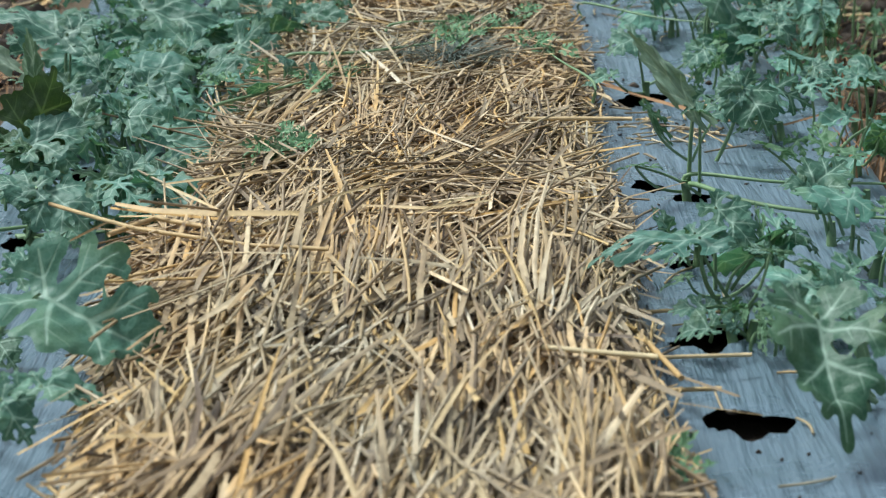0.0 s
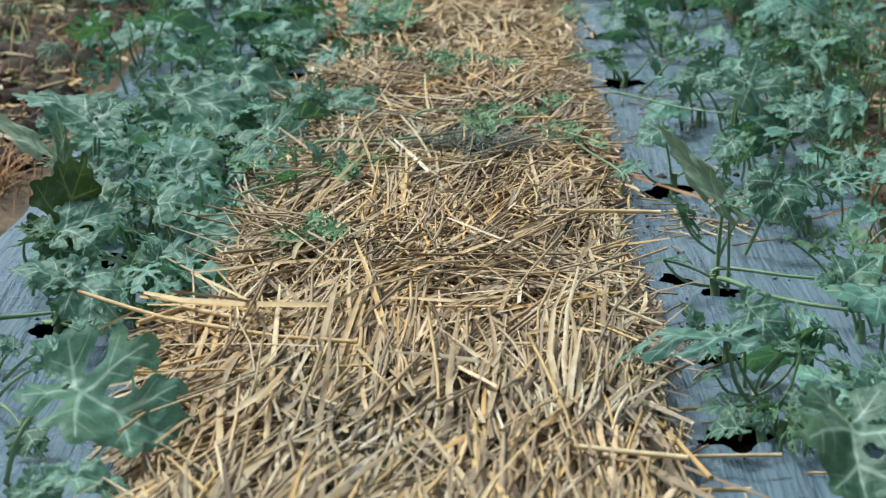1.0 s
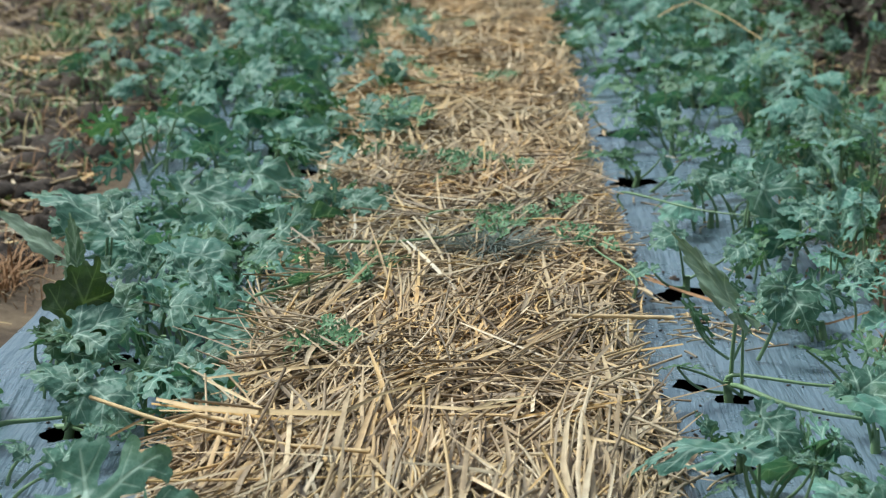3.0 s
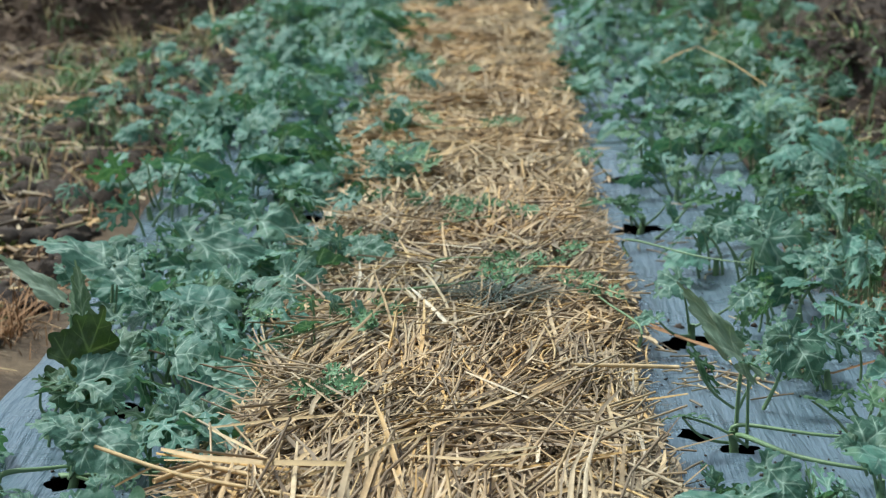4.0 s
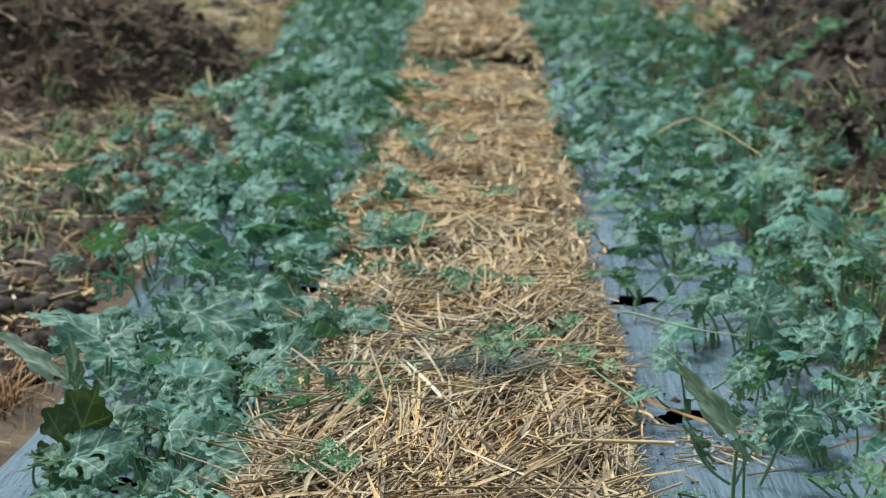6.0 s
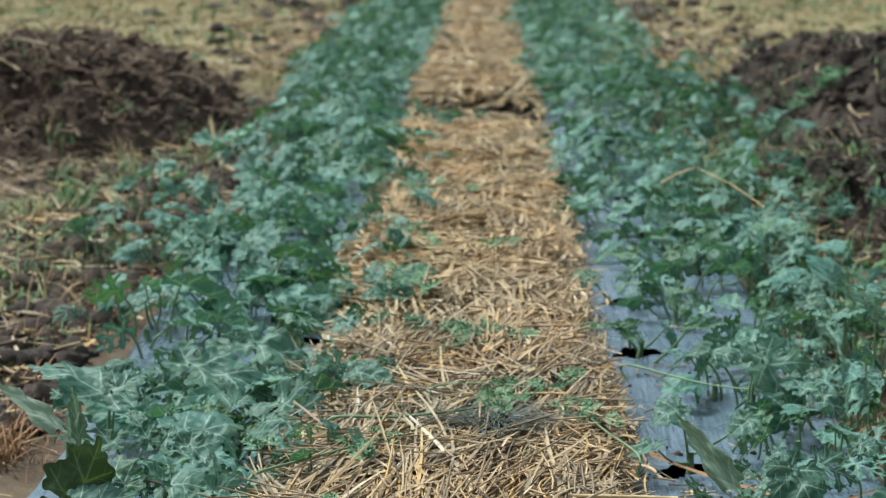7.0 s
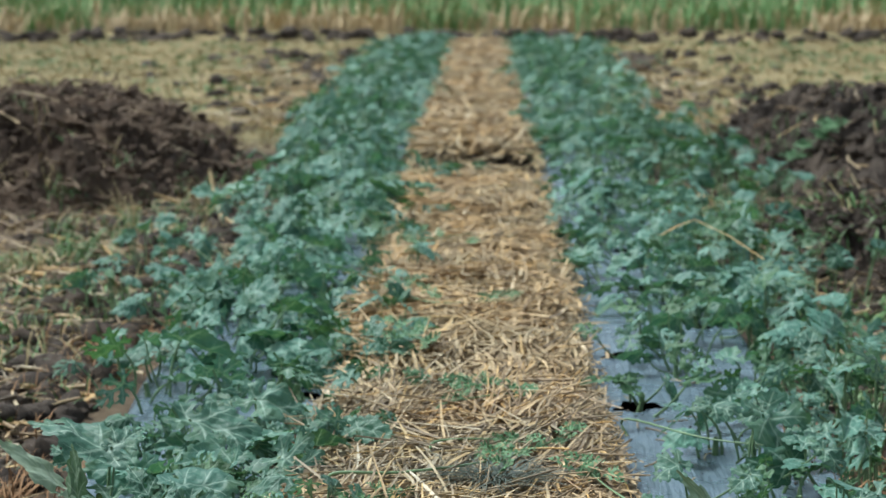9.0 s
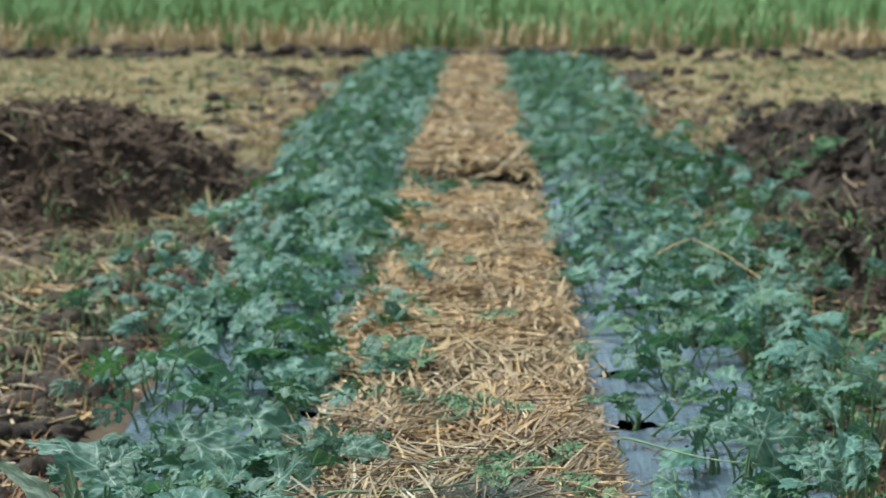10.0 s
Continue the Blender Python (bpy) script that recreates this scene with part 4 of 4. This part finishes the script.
long_straw([(-0.072, 2.030, 0.075), (-0.009, 2.015, 0.075), (0.050, 2.040, 0.075)], 0.0060)
long_straw([(-0.203, 1.437, 0.075), (-0.183, 1.537, 0.075), (-0.120, 1.648, 0.075)], 0.0080)
long_straw([(-0.067, 1.430, 0.075), (-0.056, 1.566, 0.075), (-0.034, 1.728, 0.075)], 0.0060)
long_straw([(-0.007, 1.787, 0.075), (0.000, 1.725, 0.075), (0.011, 1.640, 0.075)], 0.0070)
long_straw([(-0.231, 1.444, 0.075), (-0.146, 1.444, 0.075), (-0.051, 1.418, 0.075)], 0.0070)
long_straw([(0.200, 2.814, 0.018), (0.239, 2.721, 0.018), (0.293, 2.642, 0.018), (0.351, 2.565, 0.018), (0.401, 2.551, 0.018), (0.460, 2.609, 0.018)], 0.0090, dead=True)
long_straw([(0.181, 2.808, 0.020), (0.238, 2.720, 0.020), (0.296, 2.623, 0.020)], 0.0060, dead=True)
long_straw([(0.361, 4.650, 0.125), (0.400, 4.690, 0.140), (0.443, 4.728, 0.150)], 0.0090)
long_straw([(0.443, 4.728, 0.148), (0.490, 4.530, 0.140), (0.536, 4.329, 0.120)], 0.0024, True)
# Stands for a tall bent weed on the soil; long_straw gives it a straw's label.
long_straw([(-0.700, 6.340, -0.055), (-0.745, 6.400, -0.040), (-0.782, 6.560, 0.010), (-0.799, 6.600, 0.075)], 0.0110, True)
# Stands for a leaning green weed by the right heap, built as a runner.
runner([(0.900, 7.560, -0.070), (0.986, 7.600, -0.020), (1.078, 7.600, 0.050), (1.170, 7.600, 0.125)], 0.0050, [(1.03, 7.6, 0.015), (1.08, 7.6, 0.055), (1.12, 7.6, 0.085), (1.15, 7.6, 0.11), (1.17, 7.6, 0.125)], 2.2)
runner([(-0.257, 2.468, 0.071), (-0.199, 2.547, 0.071), (-0.132, 2.632, 0.071), (-0.100, 2.661, 0.071)], 0.0025, [(-0.165, 2.623, 0.071), (-0.149, 2.581, 0.071), (-0.130, 2.567, 0.071), (-0.105, 2.638, 0.071), (-0.257, 2.608, 0.071), (-0.126, 2.653, 0.071)])
runner([(-0.186, 2.735, 0.075), (-0.103, 2.742, 0.075), (0.009, 2.807, 0.075), (0.083, 2.910, 0.075), (0.123, 2.990, 0.075)], 0.0026, [(0.002, 2.824, 0.075), (0.023, 2.791, 0.075), (0.042, 2.840, 0.075), (0.076, 2.903, 0.075), (0.102, 2.927, 0.075), (0.119, 2.982, 0.075)])
runner([(-0.065, 2.916, 0.075), (0.009, 2.934, 0.075), (0.061, 2.910, 0.075)], 0.0022, [(0.017, 2.875, 0.075), (0.039, 2.927, 0.075)])
runner([(0.179, 2.580, 0.068), (0.146, 2.705, 0.068), (0.123, 2.813, 0.068)], 0.0022, [(0.124, 2.822, 0.068), (0.132, 2.774, 0.068), (0.142, 2.758, 0.068), (0.115, 2.774, 0.068)])
runner([(-0.200, 2.249, 0.071), (-0.169, 2.300, 0.071), (-0.144, 2.327, 0.071)], 0.0022, [(-0.183, 2.249, 0.071), (-0.171, 2.282, 0.071), (-0.160, 2.304, 0.071), (-0.147, 2.327, 0.071), (-0.149, 2.271, 0.071)])
runner([(-0.062, 3.158, 0.075), (0.002, 3.222, 0.075), (0.068, 3.256, 0.075)], 0.0022, [(-0.048, 3.310, 0.075), (-0.032, 3.356, 0.075), (-0.015, 3.287, 0.075), (-0.039, 3.222, 0.075), (0.043, 3.265, 0.075), (0.059, 3.243, 0.075), (0.002, 3.333, 0.075)])
runner([(-0.194, 3.716, 0.075), (-0.140, 3.774, 0.075), (-0.090, 3.660, 0.075)], 0.0025, [(-0.163, 3.863, 0.075), (-0.143, 3.833, 0.075), (-0.120, 3.744, 0.075), (-0.099, 3.660, 0.075), (-0.137, 3.688, 0.075), (-0.108, 3.803, 0.075)])
runner([(-0.168, 4.231, 0.075), (-0.090, 4.090, 0.075), (0.054, 4.123, 0.075)], 0.0025, [(-0.116, 4.268, 0.075), (-0.092, 4.159, 0.075), (0.012, 4.124, 0.075), (0.054, 4.158, 0.075), (-0.144, 4.305, 0.075)])
runner([(-0.188, 5.057, 0.075), (-0.111, 5.005, 0.075), (-0.024, 5.108, 0.075)], 0.0025, [(-0.138, 5.109, 0.075), (-0.099, 5.056, 0.075), (-0.035, 4.954, 0.075), (-0.157, 4.906, 0.075)])
runner([(0.159, 1.446, 0.030), (0.142, 1.479, 0.030), (0.121, 1.581, 0.030)], 0.0025, [(0.120, 1.575, 0.030), (0.123, 1.523, 0.030), (0.148, 1.500, 0.030), (0.159, 1.494, 0.030), (0.119, 1.552, 0.030)])
runner([(0.263, 2.290, 0.020), (0.310, 2.200, 0.025), (0.377, 2.163, 0.022), (0.480, 2.140, 0.018), (0.640, 2.110, 0.012)], 0.0036, [])
runner([(0.263, 2.293, 0.030), (0.354, 2.260, 0.028), (0.480, 2.270, 0.020), (0.640, 2.230, 0.012)], 0.0028, [])
runner([(0.203, 3.181, 0.050), (0.310, 3.046, 0.050), (0.448, 2.984, 0.050)], 0.0024, [])
runner([(-0.386, 2.764, 0.030), (-0.363, 2.749, 0.030), (-0.270, 2.811, 0.030)], 0.0030, [(-0.403, 2.974, 0.030), (-0.387, 2.907, 0.030), (-0.405, 2.907, 0.030), (-0.408, 3.045, 0.030), (-0.380, 2.940, 0.030), (-0.413, 2.992, 0.030)])
runner([(-0.479, 2.146, 0.020), (-0.438, 2.168, 0.020), (-0.385, 2.188, 0.020)], 0.0040, [])


# withered grey-green weed on the straw
pile = Pile()
for _ in range(240):
    a, d = rng.uniform(0, 6.283), abs(rng.gauss(0, 0.030))
    blade(pile, 0.0 + d * math.cos(a) + rng.gauss(0, 0.012), 1.2 * d * math.sin(a), 0.0, rng.uniform(0.015, 0.045), 0.0018, 1.8, a)
weed = tagged(new("withered_weed", pile.mesh("withered_weed", FADED)), label="withered grey green weed lying on the straw", category="weed", kind="stuff")
weed.location = (0.012, 2.74, 0.064)

# ---- heaps of dug soil ----
HEAPS = ((-1.60, 7.5, 0.82, 1.45, 0.25, 1900, "heap of dug dark brown soil clods with roots"),
         (1.60, 8.3, 0.90, 1.3, 0.205, 1900, "heap of dark dug soil clods with weeds"),
         (1.12, 5.8, 0.42, 1.2, 0.05, 900, "low heap of dark soil clods"))
BALL = bmesh.new()
bmesh.ops.create_icosphere(BALL, subdivisions=2, radius=1.0)
BALL_V, BALL_F = [v.co.copy() for v in BALL.verts], [tuple(v.index for v in f.verts) for f in BALL.faces]
BALL.free()


def clod(pile, x, y, z, s):
    o = Vector((rng.uniform(0, 90), rng.uniform(0, 90), rng.uniform(0, 90)))
    sx, sy, sz = rng.uniform(0.8, 1.5), rng.uniform(0.7, 1.2), rng.uniform(0.5, 0.9)
    turn = Euler((rng.uniform(-0.5, 0.5), rng.uniform(-0.5, 0.5), rng.uniform(0, 6))).to_matrix()
    vs = []
    for c in BALL_V:
        k = s * (1 + 0.7 * noise.noise(c * 1.3 + o) + 0.5 * noise.noise(c * 3.1 + o))
        vs.append(turn @ Vector((c.x * k * sx, c.y * k * sy, c.z * k * sz)) + Vector((x, y, z)))
    pile.add(vs, BALL_F)


def heap_top(x, y, cx, cy, rx, ry, top):
    d = math.hypot((x - cx) / rx, (y - cy) / ry) + 0.16 * lump(x, y, cx, 2.6)
    if d >= 1:
        return SINK - 0.05
    ridge = sum((0.6 - abs(noise.noise(Vector((x * s, y * s, cx)))) * 2) * k for s, k in ((4.0, 0.05), (9.0, 0.075), (20.0, 0.055), (47.0, 0.028)))
    return SINK - 0.03 + top * min(1.0, 1.35 * (1 - d * d)) + ridge * min(1, 3 * (1 - d))


for cx, cy, rx, ry, top, count, label in HEAPS:
    pile = Pile()
    pile.add(*sheet(steps((cx - rx * 1.1, cx + rx * 1.1, 0.016)), steps((cy - ry * 1.1, cy + ry * 1.1, 0.022)), lambda x, y: heap_top(x, y, cx, cy, rx, ry, top)))
    for k in range(count):
        a, d = rng.uniform(0, 6.283), math.sqrt(rng.random()) * (1.0 if k % 5 else 1.35)
        x, y = cx + rx * d * math.cos(a), cy + ry * d * math.sin(a)
        if LEFT - 0.08 < x < RIGHT + 0.1:
            continue
        clod(pile, x, y, max(field_height(x, y), heap_top(x, y, cx, cy, rx, ry, top)), rng.uniform(0.006, 0.030) * (1.15 - 0.5 * d))
    for _ in range(count // 5):
        a, d = rng.uniform(0, 6.283), math.sqrt(rng.random())
        x, y = cx + rx * d * math.cos(a), cy + ry * d * math.sin(a)
        pile.add(*tube(bowed((x, y, heap_top(x, y, cx, cy, rx, ry, top) - 0.01), (x + rng.gauss(0, 0.06), y + rng.gauss(0, 0.05), heap_top(x, y, cx, cy, rx, ry, top) + rng.uniform(-0.02, 0.05)), 0.01, 4), (0.004, 0.004, 0.003, 0.002), 4))
    tagged(new("soil_heap", mesh_of("soil_heap", pile.v, pile.f, CLOD if cx < 0 else WET, False)), label=label, category="soil", kind="stuff")

# dry roots and stalks matted in the heaps
pile = Pile()
for cx, cy, rx, ry, top, count, label in HEAPS:
    for _ in range(count):
        a, d = rng.uniform(0, 6.283), math.sqrt(rng.random())
        x, y = cx + rx * d * math.cos(a), cy + ry * d * math.sin(a)
        if LEFT - 0.12 < x < RIGHT + 0.1 or rng.random() < (0.1 if cx < 0 else 0.6):
            continue
        z = max(field_height(x, y), heap_top(x, y, cx, cy, rx, ry, top))
        turn, ln, curl = rng.uniform(0, 6.283), rng.uniform(0.05, 0.16), rng.gauss(0, 2.5)
        line = [Vector((x, y, z - 0.006))]
        for k in range(6):
            turn += curl / 6
            line.append(line[-1] + Vector((math.cos(turn), math.sin(turn), rng.gauss(0.05, 0.45))) * (ln / 6))
        pile.add(*tube(line, [rng.uniform(0.002, 0.005)] * 7, 4))
tagged(new("dry_roots", pile.mesh("dry_roots", ROOT)), label="dry brown roots and stalks matted in dug soil", category="roots", kind="stuff")

pile = Pile()
for _ in range(1800):
    s = rng.choice((-1, 1, 1))
    x = LEFT - 0.04 - abs(rng.gauss(0, 0.4)) if s < 0 else RIGHT + 0.02 + abs(rng.gauss(0, 0.35))
    y = rng.uniform(1.6, 8.0)
    clod(pile, x, y, field_height(x, y), rng.uniform(0.006, 0.026))
for _ in range(700):
    x, y = LEFT - 0.06 - abs(rng.gauss(0, 0.13)), rng.uniform(2.6, 8.5)
    clod(pile, x, y, field_height(x, y), rng.uniform(0.012, 0.036))
for _ in range(260):
    x, y = rng.choice((-1, 1)) * (0.8 + abs(rng.gauss(0, 0.45))), rng.uniform(9.5, 16.5)
    clod(pile, x, y, field_height(x, y), rng.uniform(0.012, 0.045))
for _ in range(900):
    x, y = rng.uniform(-5, 5), rng.uniform(19.4, 20.5)
    clod(pile, x, y, field_height(x, y), rng.uniform(0.03, 0.08))
for _ in range(60):
    x, y = rng.choice((-1, 1)) * (0.95 + abs(rng.gauss(0, 0.4))), rng.uniform(11, 16.5)
    clod(pile, x, y, field_height(x, y), rng.uniform(0.03, 0.075))
for _ in range(260):
    x, y = (rng.uniform(STRAW_R + 0.03, RIGHT - 0.1) if rng.random() < 0.7 else rng.uniform(LEFT + 0.1, STRAW_L - 0.02)), rng.uniform(1.4, 4.2)
    clod(pile, x, y, film_height(x, y) + 0.001, rng.uniform(0.0008, 0.0025) if rng.random() < 0.95 else rng.uniform(0.003, 0.006))
tagged(new("soil_clods", pile.mesh("soil_clods", WET)), label="loose crumbs and clods of brown soil", category="soil", kind="stuff")

# ---- weeds, dry grass and litter beside the bed ----


def soil_top(x, y):
    return max([field_height(x, y)] + [heap_top(x, y, *h[:5]) for h in HEAPS])


def outside(x):
    return x < LEFT - 0.03 or x > RIGHT + 0.03


def tufts(name, mat, spots, label, blades, h, w, lean):
    pile = Pile()
    for x, y in spots:
        n = round(blades * rng.uniform(0.5, 1.4))
        k = rng.uniform(0.6, 1.3)
        for _ in range(n):
            px, py = x + rng.gauss(0, 0.025), y + rng.gauss(0, 0.03)
            z = soil_top(px, py) if outside(px) else bed_height(px, py)
            blade(pile, px, py, z - 0.005, h * k * rng.uniform(0.5, 1.2), w, lean * rng.uniform(0.3, 1.4), rng.uniform(0, 6.283))
    return tagged(new(name, pile.mesh(name, mat)), label=label, category="grass", kind="stuff")


def spots(n, x0, x1, y0, y1):
    return [(rng.uniform(x0, x1), rng.uniform(y0, y1)) for _ in range(n)]


tufts("green_weeds", GRASS, spots(110, -1.2, -0.68, 3.0, 6.6) + spots(150, 0.57, 1.1, 2.3, 7) + spots(60, 0.75, 1.9, 6.5, 8.6) + spots(30, -1.9, -0.8, 6.2, 7.6) + [(-1.04 + rng.gauss(0, 0.04), 5.72 + rng.gauss(0, 0.08)) for _ in range(12)] + spots(22, -1.3, -0.75, 4.6, 5.6), "low green grassy weeds at the bed's edge", 14, 0.06, 0.004, 0.9)
DEAD_SPOTS = [(x + rng.gauss(0, 0.03), y + rng.gauss(0, 0.06)) for x, y in ((-0.62, 4.5), (-0.60, 4.6), (-0.58, 5.0), (-0.66, 3.15), (-0.68, 3.1), (-0.64, 4.1)) for _ in range(12)]
tufts("dead_weeds", DEAD, spots(26, -0.85, -0.66, 2.6, 6.0) + DEAD_SPOTS + spots(28, -0.88, -0.64, 2.2, 3.5) + spots(26, 0.46, 0.62, 2.4, 3.4), "withered orange brown weeds along the film", 16, 0.06, 0.003, 1.0)
tufts("leafy_weeds", GRASS, spots(45, -1.25, -0.70, 3.3, 6.3) + spots(90, 0.58, 1.0, 3.2, 6.5), "small leafy green weeds on the soil", 9, 0.05, 0.011, 1.3)
tufts("dry_grass", DRYGRASS, spots(80, -1.6, -0.7, 3.8, 7) + spots(25, 0.6, 1.1, 4.0, 6) + spots(40, -1.6, -0.8, 8, 10) + spots(25, 0.7, 1.6, 9, 10.5), "tufts of dry yellow grass", 12, 0.09, 0.004, 0.8)
tufts("dry_meadow", DRYGRASS, [(x, y) for x, y in spots(2900, -4, 4, 9.8, 18.7) if abs(x) > 0.72], "dry yellow meadow grass", 8, 0.05, 0.009, 1.1)
tufts("meadow_weeds", GRASS, [(x, y) for x, y in spots(900, -4, 4, 10, 18.7) if abs(x) > 0.8], "sparse green weeds in dry grass", 8, 0.05, 0.012, 0.9)

pile = Pile()
for _ in range(2300):
    x = LEFT - 0.05 - abs(rng.gauss(0, 0.5)) if rng.random() < 0.78 else RIGHT + 0.05 + abs(rng.gauss(0, 0.3))
    y = rng.uniform(2.0, 7.5)
    pile.add(*one_straw(x, y, field_height(x, y) + 0.01, rng.uniform(0, 3.14), rng.uniform(0.05, 0.2), rng.uniform(0.003, 0.009), rng.gauss(0, 0.15), rng.gauss(0, 0.3), rng.random() < 0.5))
for _ in range(70):
    x, y = rng.uniform(0.22, 0.34), rng.gauss(2.62, 0.06) if rng.random() < 0.6 else rng.uniform(1.5, 4.0)
    pile.add(*one_straw(x, y, film_height(x, y) + 0.004, rng.uniform(0, 3.14), rng.uniform(0.015, 0.06), rng.uniform(0.0015, 0.003), rng.gauss(0, 0.05), rng.gauss(0, 0.3), True))
for _ in range(1000):
    x, y = rng.choice((-1, 1)) * (0.75 + abs(rng.gauss(0, 0.35))), rng.uniform(9.5, 15)
    pile.add(*one_straw(x, y, field_height(x, y) + 0.02, rng.uniform(0, 3.14), rng.uniform(0.06, 0.2), rng.uniform(0.006, 0.014), rng.gauss(0, 0.3), rng.gauss(0, 0.3), rng.random() < 0.4))
for cx, cy, rx, ry, top, count, label in HEAPS:
    for _ in range(count // 14):
        a, d = rng.uniform(0, 6.283), math.sqrt(rng.random())
        x, y = cx + rx * d * math.cos(a), cy + ry * d * math.sin(a)
        if outside(x):
            pile.add(*one_straw(x, y, max(field_height(x, y), heap_top(x, y, cx, cy, rx, ry, top)) + 0.02, rng.uniform(0, 3.14), rng.uniform(0.05, 0.22), rng.uniform(0.004, 0.008), rng.gauss(0, 0.4), rng.gauss(0, 0.5), rng.random() < 0.3))
tagged(new("straw_litter", pile.mesh("straw_litter", STRAW)), label="scattered dry straw and stalks on the soil", category="straw", kind="stuff")

# ---- rice field beyond the ditch ----
green, tan = Pile(), Pile()
row = 20.6
while row < 62:
    gap = 0.22 + 0.012 * (row - 20.6)
    x = -(2.0 + row * 0.22)
    while x < 2.0 + row * 0.22:
        px, py = x + rng.gauss(0, 0.03), row + rng.gauss(0, 0.05)
        patch = lump(px, py * 0.5, 4, 1.4) + 0.5 * lump(px, py, 7, 4)
        ripe = patch < 0.2 and row < 26
        for _ in range((9 if ripe else 2) if row < 26 else 1):
            blade(tan, px + rng.gauss(0, 0.06), py, SINK - 0.01, rng.uniform(0.15, 0.36), 0.024, 0.4, rng.uniform(0, 6.283))
        for _ in range(3 if ripe else 9):
            low = SINK + (0.16 if ripe else 0.02)
            blade(green, px + rng.gauss(0, 0.05), py, low, rng.uniform(0.2, 0.42), 0.012 + 0.0004 * row, 0.4, rng.uniform(0, 6.283))
        x += gap * rng.uniform(0.7, 1.3)
    row += gap * 1.3
tagged(new("rice_plants", green.mesh("rice_plants", RICE)), label="green rice plants of the far field", category="rice", kind="stuff")
tagged(new("rice_stubble", tan.mesh("rice_stubble", STUBBLE)), label="tan dry stalks at the rice field's edge", category="rice", kind="stuff")
